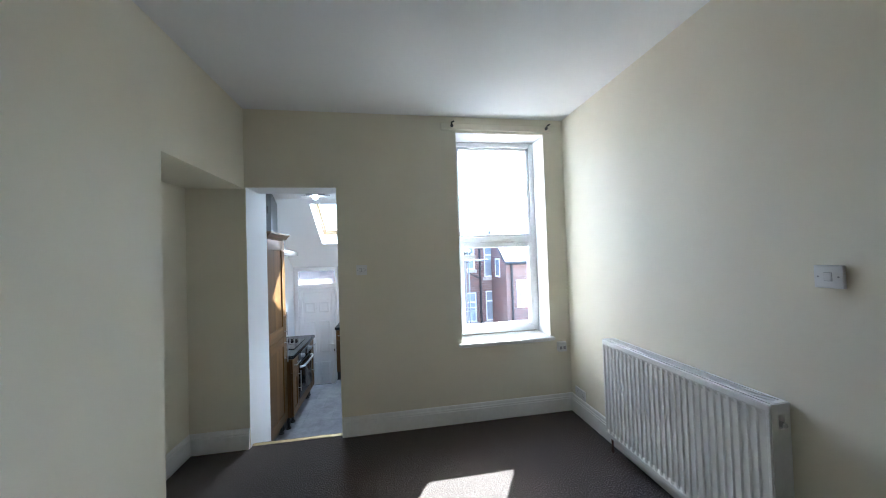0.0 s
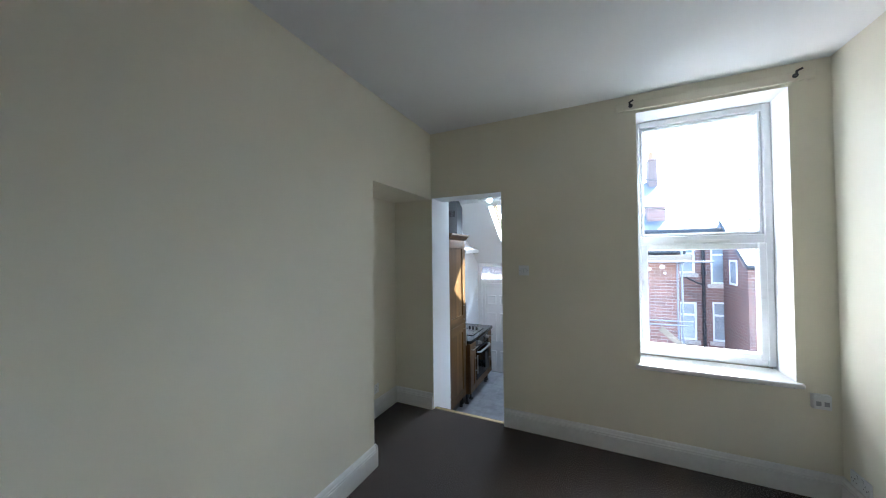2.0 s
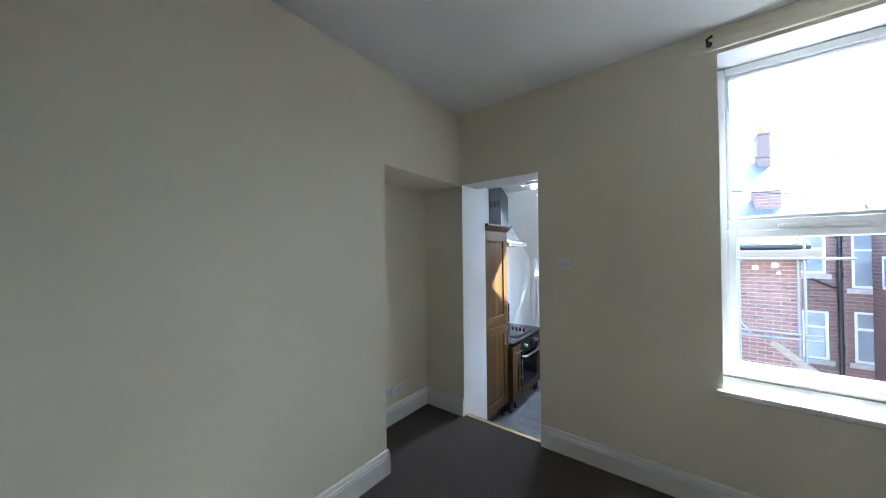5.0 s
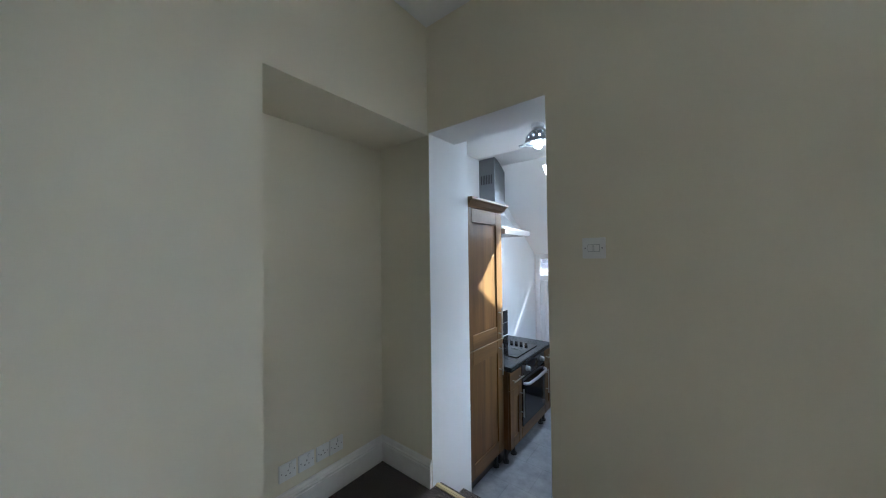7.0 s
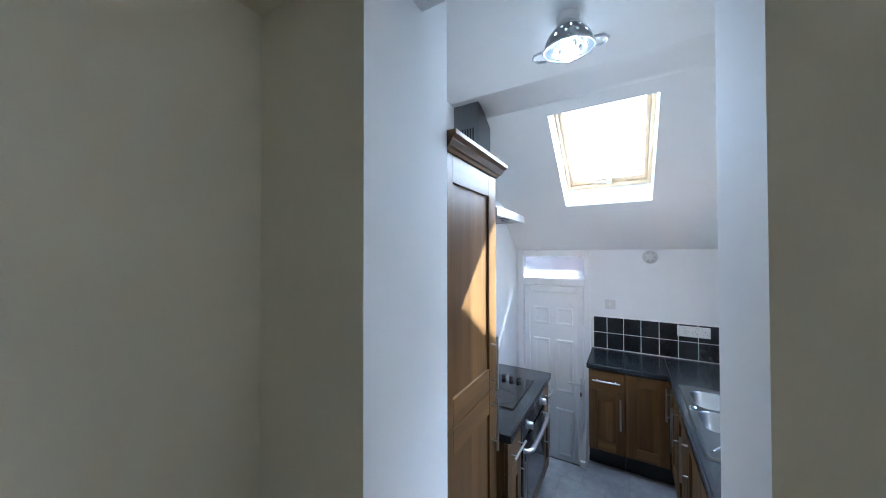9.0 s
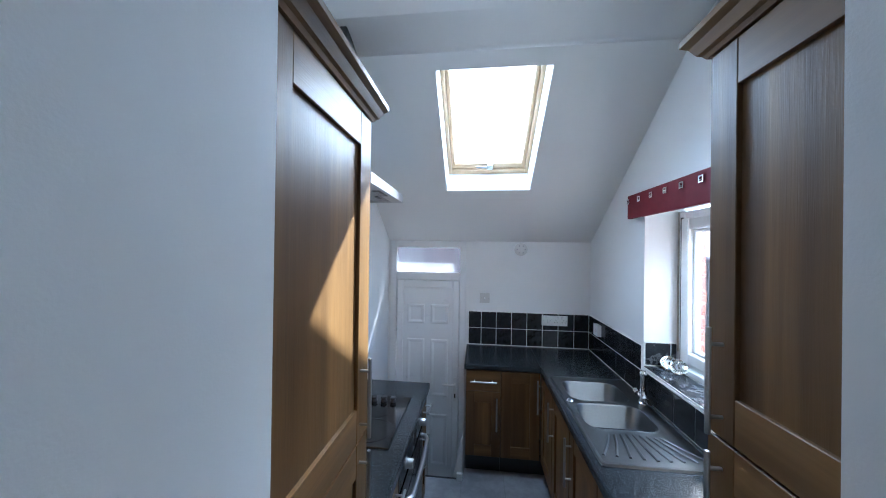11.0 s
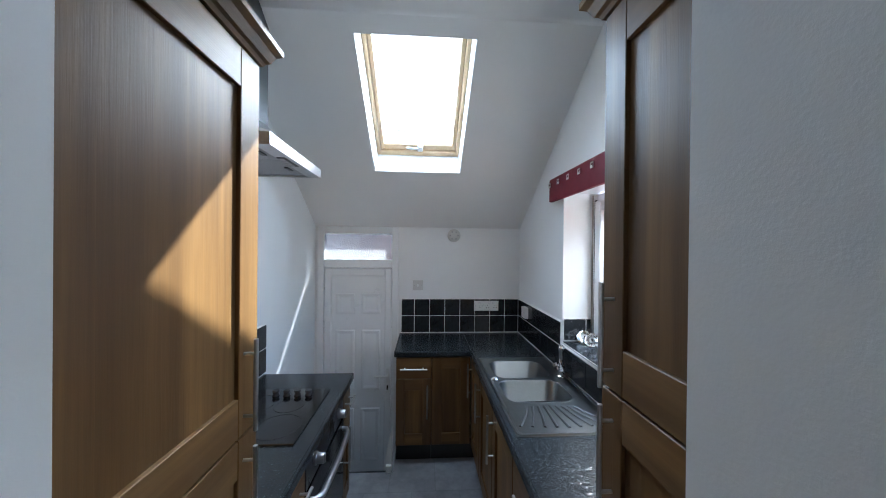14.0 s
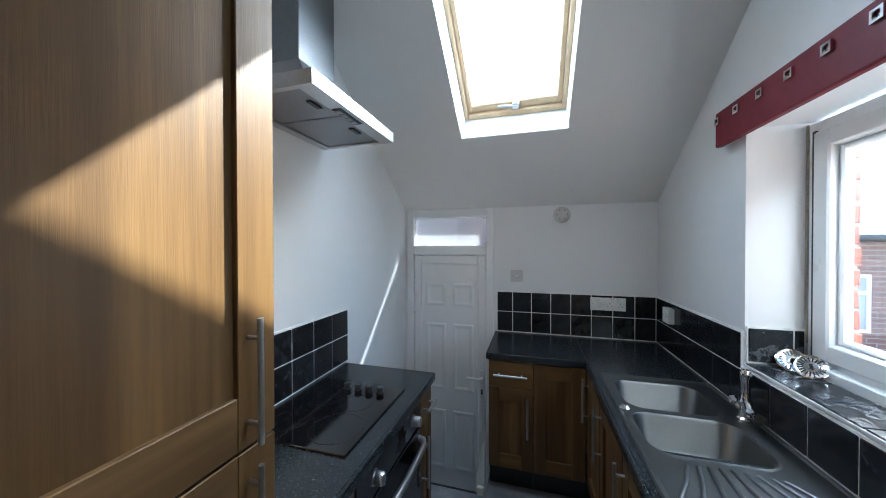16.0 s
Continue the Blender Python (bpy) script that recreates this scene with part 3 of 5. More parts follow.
rail = thing("curtain_batten", (0.72, YW, 2.65), "cream painted curtain batten with two dark brackets", "curtain batten")
part("board", box(0.165, YW - 0.020, 2.612, 1.262, YW, 2.672, 0.004), MAGNOLIA, rail)
for x in (0.265, 1.168):
    b = rod((x, YW - 0.02, 2.645), (x, YW - 0.028, 2.645), 0.014)
    tube([(x, YW - 0.022, 2.645), (x - 0.006, YW - 0.05, 2.640), (x - 0.012, YW - 0.066, 2.655), (x + 0.012, YW - 0.075, 2.664)], 0.007, bm=b)
    part("bracket", b, LEAD, rail, "dark metal bracket")

door = thing("door_1", (FX0, KN, KZ - 0.56), "white six-panel plastic back door, closed, with fanlight", "door", kind="structure")
DZ = 1.04                                                    # transom between door and fanlight
for nm, r in (("frame_jamb", (FX0, FX0 + 0.055, KZ - 0.56, FZ1)), ("frame_jamb", (FX1 - 0.055, FX1, KZ - 0.56, FZ1)), ("frame_head", (FX0 + 0.055, FX1 - 0.055, 1.295, FZ1)), ("frame_transom", (FX0 + 0.055, FX1 - 0.055, DZ - 0.035, DZ + 0.035))):
    part(nm, box(r[0], KN - 0.012, r[2], r[1], KN + 0.06, r[3], 0.005), UPVC, door)
part("fanlight", box(FX0 + 0.05, KN + 0.02, DZ + 0.03, FX1 - 0.05, KN + 0.026, 1.30), FROSTED, door, "frosted fanlight pane")
L0, L1, LB, LT = FX0 + 0.058, FX1 - 0.058, KZ - 0.55, DZ - 0.038
for nm, r in (("leaf_stile", (L0, L0 + 0.058, LB, LT)), ("leaf_stile", (L1 - 0.058, L1, LB, LT)), ("leaf_top_rail", (L0 + 0.058, L1 - 0.058, LT - 0.07, LT)), ("leaf_bottom_rail", (L0 + 0.058, L1 - 0.058, LB, LB + 0.08))):
    part(nm, box(r[0], KN - 0.004, r[2], r[1], KN + 0.05, r[3], 0.006), UPVC, door)
leaf = bmesh.new()
I0, I1 = L0 + 0.058, L1 - 0.058
slab(1, KN + 0.010, KN + 0.04, (I0, I1), (LB + 0.08, LT - 0.07), bm=leaf)
box(L0 - 0.02, KN + 0.042, LB - 0.01, L1 + 0.02, KN + 0.05, LT + 0.03, bm=leaf)
part("leaf_panel", leaf, UPVC, door)
part("door_sill", box(FX0, KN - 0.01, KZ - 0.56, FX1, KN + 0.1, KZ - 0.54), UPVC, door)
pw = (I1 - I0 - 0.13) / 2
for z0, z1 in ((0.610, 0.785), (-0.045, 0.470), (-0.665, -0.205)):
    for x0 in (I0 + 0.037, I1 - 0.037 - pw):
        b = bmesh.new()
        lo = [(x0, z0), (x0 + pw, z0), (x0 + pw, z1), (x0, z1)]
        rings = []
        for ins, y in ((0, KN + 0.0095), (0.007, KN + 0.001), (0.018, KN + 0.001), (0.034, KN + 0.006)):
            rings.append([b.verts.new((x + (ins if i in (0, 3) else -ins), y, z + (ins if i < 2 else -ins))) for i, (x, z) in enumerate(lo)])
        for p, q in zip(rings, rings[1:]):
            for i in range(4):
                b.faces.new((p[i], p[(i + 1) % 4], q[(i + 1) % 4], q[i]))
        b.faces.new(rings[-1])
        part("raised_panel", b, UPVC, door)
b = box(L1 - 0.042, KN - 0.016, -0.07, L1 - 0.014, KN - 0.004, 0.14, 0.008, 2)
tube([(L1 - 0.028, KN - 0.016, 0.085), (L1 - 0.030, KN - 0.045, 0.085), (L1 - 0.05, KN - 0.052, 0.085), (L1 - 0.135, KN - 0.050, 0.085)], 0.009, bm=b)
part("door_handle", b, WHITE_PLASTIC, door, "white lever handle")
part("lock_cylinder", box(L1 - 0.034, KN - 0.022, -0.04, L1 - 0.022, KN - 0.016, 0.0, 0.003), DARK_PLASTIC, door)

kw = thing("window_2", (-0.03, 4.5, KWZ0), "white plastic kitchen window with open view of brick reveal", "window", kind="structure")
KX = 0.040
glazed_frame(kw, 0, KX, KX + 0.055, KWY0 + 0.005, KWY1 - 0.004, KWZ0 + 0.02, KWZ1 - 0.01, 0.05)
glazed_frame(kw, 0, KX - 0.012, KX + 0.050, KWY0 + 0.045, KWY1 - 0.040, KWZ0 + 0.06, KWZ1 - 0.05, 0.062, "opening_sash")
glazed_frame(kw, 0, KX + 0.012, KX + 0.046, KWY0 + 0.108, KWY1 - 0.103, KWZ0 + 0.123, KWZ1 - 0.113, 0.018, "glazing_bead")
part("pane", box(KX + 0.03, KWY0 + 0.12, KWZ0 + 0.135, KX + 0.036, KWY1 - 0.115, KWZ1 - 0.125), GLASS, kw)
part("cill_frame", box(KX - 0.03, KWY0 + 0.005, KWZ0 + 0.006, KX - 0.001, KWY1 - 0.005, KWZ0 + 0.045, 0.006), UPVC, kw)
b = rod((KX - 0.014, 4.44, KWZ0 + 0.09), (KX - 0.04, 4.44, KWZ0 + 0.09), 0.012)
tube([(KX - 0.04, 4.44, KWZ0 + 0.09), (KX - 0.046, 4.46, KWZ0 + 0.095), (KX - 0.046, 4.54, KWZ0 + 0.10)], 0.009, bm=b)
part("window_handle", b, WHITE_PLASTIC, kw)
part("trickle_vent", box(KX - 0.02, 4.2, KWZ1 - 0.045, KX - 0.002, 4.68, KWZ1 - 0.022, 0.006, 2), WHITE_PLASTIC, kw)
for yy in (KWY1 - 0.042, KWY0 + 0.047):
    part("gasket", box(KX - 0.010, yy - 0.006, KWZ0 + 0.05, KX + 0.002, yy + 0.006, KWZ1 - 0.045), DARK_PLASTIC, kw, "black rubber gasket")
part("mastic_bead", box(KX - 0.005, KWY1 - 0.007, KWZ0 + 0.1, KX + 0.002, KWY1 - 0.001, KWZ1 - 0.01, 0.0), MORTAR, kw, "grubby sealant bead")


# ---- fitted kitchen ----
class Face:
    """A flat front: u runs along it, w out of it, z up."""
    def __init__(self, axis, plane, out):
        self.axis, self.plane, self.out = axis, plane, out

    def box(self, u0, u1, z0, z1, w0, w1, bevel=0.0, seg=1, bm=None, mat=0):
        a, b = self.plane + self.out * w0, self.plane + self.out * w1
        if self.axis == 0:
            return box(a, u0, z0, b, u1, z1, bevel, seg, bm, mat)
        return box(u0, a, z0, u1, b, z1, bevel, seg, bm, mat)

    def at(self, u, z, w):
        p = self.plane + self.out * w
        return (p, u, z) if self.axis == 0 else (u, p, z)


def bar_handle(face, owner, u, z, length, upright=True):
    """A steel bar on two short posts."""
    h = length / 2
    e = (lambda d: face.at(u, z + d, 0.031)) if upright else (lambda d: face.at(u + d, z, 0.031))
    p = (lambda d, w: face.at(u, z + d, w)) if upright else (lambda d, w: face.at(u + d, z, w))
    b = rod(e(-h), e(h), 0.006, 12)
    for d in (-h * 0.68, h * 0.68):
        rod(p(d, 0.0), p(d, 0.031), 0.0045, 8, bm=b)
    smooth(part("handle", b, STEEL, owner, "brushed steel bar handle"))


def shaker_door(face, owner, u0, u1, z0, z1, handle=None, stile=0.072, rail=0.085, name="door", near=None):
    """A framed door with a sunk panel; handle: (u, z, length, upright)."""
    along = WOOD_Y if face.axis == 0 else WOOD_X
    d = bmesh.new()
    t, bv = 0.019, 0.0018
    near = near or stile
    face.box(u0, u0 + near, z0, z1, 0, t, bv, bm=d)
    face.box(u1 - stile, u1, z0, z1, 0, t, bv, bm=d)
    face.box(u0 + near, u1 - stile, z0, z0 + rail, 0, t - 0.0006, bv, bm=d, mat=1)
    face.box(u0 + near, u1 - stile, z1 - rail, z1, 0, t - 0.0006, bv, bm=d, mat=1)
    face.box(u0 + near, u1 - stile, z0 + rail, z1 - rail, 0.001, 0.008, bm=d)
    ob = part(name, d, [WOOD_V, along], owner)
    if handle:
        hf = Face(face.axis, face.plane + face.out * t, face.out)
        bar_handle(hf, ob, *handle)
    return ob


def drawer_front(face, owner, u0, u1, z0, z1, handle):
    ob = part("drawer", face.box(u0, u1, z0, z1, 0, 0.019, 0.002), WOOD_Y if face.axis == 0 else WOOD_X, owner)
    bar_handle(Face(face.axis, face.plane + face.out * 0.019, face.out), ob, *handle, upright=False)
    return ob


def unit_legs(owner, pts):
    for x, y in pts:
        b = rod((x, y, KZ), (x, y, KZ + 0.012), 0.026, 14)
        rod((x, y, KZ + 0.012), (x, y, KZ + 0.14), 0.014, 10, bm=b)
        part("leg", b, DARK_PLASTIC, owner, "black plastic foot")


DB = KZ + 0.135                                              # underside of the doors
# tall cupboards either side of the way in
def cornice(face, owner, u0, u1, z, ends):
    prof = ((-0.30, 0.0), (0.006, 0.0), (0.012, 0.010), (0.020, 0.016), (0.032, 0.040), (0.046, 0.052), (0.046, 0.068), (-0.30, 0.068))
    b = bmesh.new()
    rows = []
    for u, k in ((u0, ends[0]), (u1, ends[1])):
        rows.append([b.verts.new(face.at(u + (o if k > 0 else -o if k < 0 else 0) * (1 if o > 0 else 0), z + h, o)) for o, h in prof])
    n = len(prof)
    for i in range(n):
        b.faces.new((rows[0][i], rows[0][(i + 1) % n], rows[1][(i + 1) % n], rows[1][i]))
    b.faces.new(rows[0]), b.faces.new(rows[1])
    part("cornice", b, WOOD_Y, owner, "moulded wooden cornice")


def tall_cupboard(face, back, u0, u1, split, top, hu, label, near=0.085, far=0.088):
    th = thing("tall_cupboard", (*face.at((u0 + u1) / 2, 0, -0.2)[:2], KZ), label, "cupboard", "tall cupboards by the way in")
    w_back = -abs(back - face.plane)
    carc = face.box(u0, u1, DB, top, w_back, -0.001)
    part("carcass", carc, WOOD_V, th)
    part("plinth", face.box(u0, u1, KZ, DB, -0.07, -0.054), DARK_PLASTIC, th, "dark recessed plinth")
    unit_legs(th, [face.at(u, 0, -0.035)[:2] for u in (u0 + 0.06, u1 - 0.05)])
    shaker_door(face, th, u0 + 0.002, u1 - 0.002, split + 0.003, top - 0.002, (hu, split + 0.135, 0.245, True), far, 0.104, "upper_door", near)
    shaker_door(face, th, u0 + 0.002, u1 - 0.002, DB + 0.003, split - 0.003, (hu, split - 0.15, 0.245, True), far, 0.10, "lower_door", near)
    cornice(Face(face.axis, face.plane + face.out * 0.019, face.out), th, u0 - 0.002, u1, top, (0, 1))
    return th


TL = Face(0, -1.484, 1)
tall_cupboard(TL, KW, 3.551, 4.055, 0.676, 1.70, 3.988, "tall cherry-wood cupboard with two framed doors and cornice", 0.058)
TR = Face(0, -0.525, -1)
tall_cupboard(TR, KE, 3.397, 3.877, 0.848, 1.755, 3.830, "tall dark cherry-wood cupboard against the window wall", far=0.078)

# west run: drawer unit, oven, drawer unit
WL = Face(0, -1.428, 1)
WT, WB = 0.443, 0.405                                        # worktop top and underside


def base_unit(face, depth, u0, u1, hu, label, drawer=True, inner=WB - 0.001):
    th = thing("base_unit", (*face.at((u0 + u1) / 2, 0, -0.2)[:2], KZ), label, "kitchen unit", "base units")
    part("carcass", face.box(u0, u1, DB, inner, -depth, -0.001), WOOD_V, th)
    if face is WL:
        unit_legs(th, [face.at(u, 0, -0.05)[:2] for u in (u0 + 0.045, u1 - 0.035)])
        part("plinth", face.box(u0, u1, KZ, DB, -0.10, -0.085), DARK_PLASTIC, th, "dark recessed plinth")
    else:
        part("plinth", face.box(u0, u1, KZ, DB, -0.055, -0.040), DARK_PLASTIC, th, "dark recessed plinth")
    top = WB - 0.008
    w = u1 - u0
    if drawer:
        drawer_front(face, th, u0 + 0.002, u1 - 0.002, WB - 0.155, top, ((u0 + u1) / 2, WB - 0.08, min(w - 0.04, 0.19)))
        top = WB - 0.159
    st = min(0.062, w * 0.27)
    shaker_door(face, th, u0 + 0.002, u1 - 0.002, DB + 0.002, top, (hu, top - 0.15, 0.235, True) if hu is not None else None, st, 0.08)
    return th


base_unit(WL, 0.47, 4.057, 4.278, 4.250, "narrow cherry-wood unit with drawer and framed door")
base_unit(WL, 0.47, 4.812, 4.968, 4.834, "narrow cherry-wood unit beside the oven, drawer over door")

ov = thing("oven", (-1.6, 4.54, KZ), "built-in black glass oven with steel handle, closed", "oven")
O0, O1 = 4.281, 4.809
part("body", WL.box(O0, O1, DB + 0.09, WB - 0.002, -0.46, 0.0), DARK_PLASTIC, ov)
part("control_panel", WL.box(O0 + 0.002, O1 - 0.002, 0.285, WB - 0.004, 0, 0.020, 0.002), plain("dark_steel_panel", (0.05, 0.05, 0.055), 0.28, 0.7), ov, "dark metal control panel")
od = part("oven_door", WL.box(O0 + 0.004, O1 - 0.004, DB + 0.098, 0.279, 0, 0.024, 0.003), BLACK_GLASS, ov, "black glass oven door")
part("inner_window", WL.box(O0 + 0.06, O1 - 0.06, DB + 0.15, 0.19, 0.0238, 0.0248), plain("oven_window_glass", (0.018, 0.018, 0.02), 0.06, relief=0), od)
hz = 0.235
b = tube([WL.at(O0 + 0.03, hz, 0.02), WL.at(O0 + 0.035, hz, 0.045), WL.at(O0 + 0.065, hz - 0.002, 0.062), WL.at((O0 + O1) / 2, hz - 0.004, 0.068), WL.at(O1 - 0.065, hz - 0.002, 0.062), WL.at(O1 - 0.035, hz, 0.045), WL.at(O1 - 0.03, hz, 0.02)], 0.0125, 12)
smooth(part("handle", b, STEEL, od, "curved brushed steel handle"))
for u in (O0 + 0.10, O1 - 0.10):
    b = lathe(((0.0, 0.036), (0.018, 0.036), (0.020, 0.032), (0.020, 0.010), (0.025, 0.007), (0.025, 0.0)), WL.at(u, 0.348, 0.020), (1, 0, 0), 20)
    WL.box(u - 0.004, u + 0.004, 0.330, 0.366, 0.05, 0.060, 0.001, bm=b)
    smooth(part("knob", b, STEEL, ov, "steel control knob"))
part("filler_panel", WL.box(O0, O1, DB + 0.002, DB + 0.092, 0, 0.019, 0.002), WOOD_Y, ov, "wooden strip under the oven")

wtw = thing("worktop", (-1.65, 4.5, WB), "black speckled laminate worktop under the hob", "worktop", "worktops")
part("top", box(KW, 4.056, WB, -1.404, 4.972, WT), WORKTOP, wtw)
smooth(part("front_edge", box(-1.4045, 4.056, WB, -1.392, 4.972, WT, 0.006, 3), WORKTOP, wtw, "rounded black edge"), 30)
part("end_edge", box(KW, 4.9715, WB + 0.0005, -1.393, 4.984, WT - 0.0004, 0.004, 2), WORKTOP, wtw)

hob = thing("hob", (-1.66, 4.5, WT), "black glass electric hob with four knobs", "hob")
HX0, HX1, HY0, HY1 = -1.868, -1.464, 4.310, 4.768
part("glass", box(HX0, HY0, WT, HX1, HY1, WT + 0.007, 0.002), BLACK_GLASS, hob)
for x, y, r in ((-1.575, 4.43, 0.088), (-1.765, 4.43, 0.065), (-1.765, 4.62, 0.085), (-1.60, 4.60, 0.06)):
    part("ring", lathe(((r, 0.0), (r, 0.0006), (r + 0.006, 0.0006), (r + 0.006, 0.0)), (x, y, WT + 0.0071), n=40), HOB_RING, hob, "faint cooking zone ring")
for k in range(4):
    b = lathe(((0.0, 0.026), (0.014, 0.026), (0.017, 0.021), (0.013, 0.012), (0.017, 0.003), (0.017, 0.0)), (-1.706 + 0.052 * k, 4.700, WT + 0.007), n=18)
    smooth(part("knob", b, DARK_PLASTIC, hob))

# hood over the hob
hood = thing("cooker_hood", (KW, 4.5, 1.53), "brushed steel chimney cooker hood over the hob", "cooker hood")
G0, G1, GX, GZ = 4.272, 4.820, -1.540, 1.545
b = bmesh.new()
slab(2, GZ, GZ + 0.045, (KW, GX), (G0, G1), ((KW + 0.04, GX - 0.06, G0 + 0.02, G1 - 0.02),), bm=b)
part("canopy_rim", b, STEEL, hood)
b = bmesh.new()
low = [(KW, G0), (GX, G0), (GX, G1), (KW, G1)]
C0, C1, CX = 4.44, 4.65, KW + 0.18
mid = [(KW, C0), (CX, C0), (CX, C1), (KW, C1)]
r0 = [b.verts.new((x, y, GZ + 0.0455)) for x, y in low]
r1 = [b.verts.new((KW + (x - KW) * 0.72, (y - 4.51) * 0.62 + 4.51, GZ + 0.10)) for x, y in low]
r2 = [b.verts.new((x, y, GZ + 0.20)) for x, y in mid]
for p, q in ((r0, r1), (r1, r2)):
    for i in range(4):
        b.faces.new((p[i], p[(i + 1) % 4], q[(i + 1) % 4], q[i]))
b.faces.new(r0)
part("canopy", b, STEEL, hood)
b = box(KW, C0, GZ + 0.19, CX, C1, FLAT + 0.12, 0.003)
# duct steel coloured darker to imitate the dark surroundings it mirrors
part("chimney", b, plain("darkened_steel", (0.20, 0.205, 0.21), 0.38, 1.0, 0.08, 160, 0.06), hood, "square steel chimney duct")
for k in range(7):
    part("vent_slot", box(KW + 0.025 + 0.019 * k, C0 - 0.0015, 2.06, KW + 0.035 + 0.019 * k, C0 + 0.001, 2.15), DARK_PLASTIC, hood)
for y0, y1 in ((G0 + 0.024, 4.505), (4.511, G1 - 0.024)):
    b = slab(2, GZ + 0.006, GZ + 0.012, (KW + 0.045, GX - 0.065), (y0, y1))
    f = part("grease_filter", b, plain("filter_mesh", (0.33, 0.33, 0.34), 0.5, 1.0, 0.25, 400, 0.4), hood, "grey metal mesh filter")
    part("filter_catch", box(GX - 0.105, (y0 + y1) / 2 - 0.03, GZ + 0.001, GX - 0.085, (y0 + y1) / 2 + 0.03, GZ + 0.006, 0.002), DARK_PLASTIC, f)
part("switch_panel", box(GX - 0.055, 4.44, GZ - 0.003, GX - 0.02, 4.58, GZ + 0.001, 0.001), DARK_PLASTIC, hood)
for k in range(4):
    part("switch_button", box(GX - 0.048, 4.45 + 0.032 * k, GZ - 0.006, GX - 0.030, 4.472 + 0.032 * k, GZ - 0.0031, 0.001), GREY_PLASTIC, hood)

# east and north runs: L-shaped worktop with the sink let in
NF = Face(1, 5.367, -1)
EF = Face(0, -0.622, -1)
base_unit(NF, 0.46, -1.178, -0.925, -0.955, "dark cherry-wood end unit with drawer over door")
th = thing("corner_panel_unit", (-0.78, 5.5, KZ), "dark cherry-wood blind corner panel", "kitchen unit", "base units")
part("carcass", NF.box(-0.923, -0.645, DB, WB - 0.001, -0.46, -0.001), WOOD_V, th)
part("plinth", NF.box(-0.923, -0.58, KZ, DB, -0.055, -0.040), DARK_PLASTIC, th)
shaker_door(NF, th, -0.921, -0.648, DB + 0.002, WB - 0.008, None, 0.07, 0.08, "panel_door")
base_unit(EF, 0.46, 5.02, 5.345, 5.30, "dark cherry-wood corner unit with full-height door", False, 0.28)
base_unit(EF, 0.46, 4.66, 5.018, 4.985, "dark cherry-wood sink unit door", False, 0.28)
base_unit(EF, 0.46, 4.30, 4.658, 4.63, "dark cherry-wood sink unit door", False, 0.28)
base_unit(EF, 0.46, 3.882, 4.298, 4.26, "dark cherry-wood drawer unit next to tall cupboard")

S0, S1, SY_0, SY_1 = -0.616, -0.158, 4.325, 5.190            # sink outline
wte = thing("worktop", (-0.6, 5.0, WB), "black speckled laminate L-shaped worktop round the sink", "worktop", "worktops")
part("east_top", slab(2, WB, WT, (-0.640, KE), (3.880, KN), ((S0 + 0.02, S1 - 0.02, SY_0 + 0.28, SY_1 - 0.03),)), WORKTOP, wte)
part("north_top", box(-1.180, 5.353, WB, -0.6425, KN, WT), WORKTOP, wte)
part("joint_strip", box(-0.6426, 5.353, WB, -0.6399, KN, WT + 0.0006), DARK_PLASTIC, wte, "dark jointing strip")
smooth(part("front_edge", box(-0.652, 3.880, WB, -0.6395, 5.3525, WT, 0.006, 3), WORKTOP, wte, "rounded black edge"), 30)
smooth(part("front_edge", box(-1.192, 5.341, WB, -0.6525, 5.3535, WT, 0.006, 3), WORKTOP, wte), 30)
part("end_edge", box(-1.192, 5.354, WB + 0.0005, -1.1795, KN, WT - 0.0004, 0.004, 2), WORKTOP, wte)

sink = thing("sink", ((S0 + S1) / 2, (SY_0 + SY_1) / 2, WT), "stainless steel one-and-a-half bowl sink with ribbed drainer", "sink")


def rounded(x0, x1, y0, y1, r, n=8):
    out = []
    for cx, cy, a in ((x1 - r, y1 - r, 0), (x0 + r, y1 - r, 90), (x0 + r, y0 + r, 180), (x1 - r, y0 + r, 270)):
        out += [(cx + r * math.cos(radians(a + 90 * i / n)), cy + r * math.sin(radians(a + 90 * i / n))) for i in range(n + 1)]
    return out


def squared(x0, x1, y0, y1, n=8):
    cx, cy, out = (x0 + x1) / 2, (y0 + y1) / 2, []
    for x, y in rounded(x0, x1, y0, y1, 1e-5, n):
        out.append((x, y))
    return out


def loops(rings, cap=True):
    b = bmesh.new()
    vs = [[b.verts.new((x, y, z)) for x, y in pts] for pts, z in rings]
    k = len(vs[0])
    for p, q in zip(vs, vs[1:]):
        for i in range(k):
            b.faces.new((p[i], p[(i + 1) % k], q[(i + 1) % k], q[i]))
    if cap:
        b.faces.new(vs[-1])
    return b


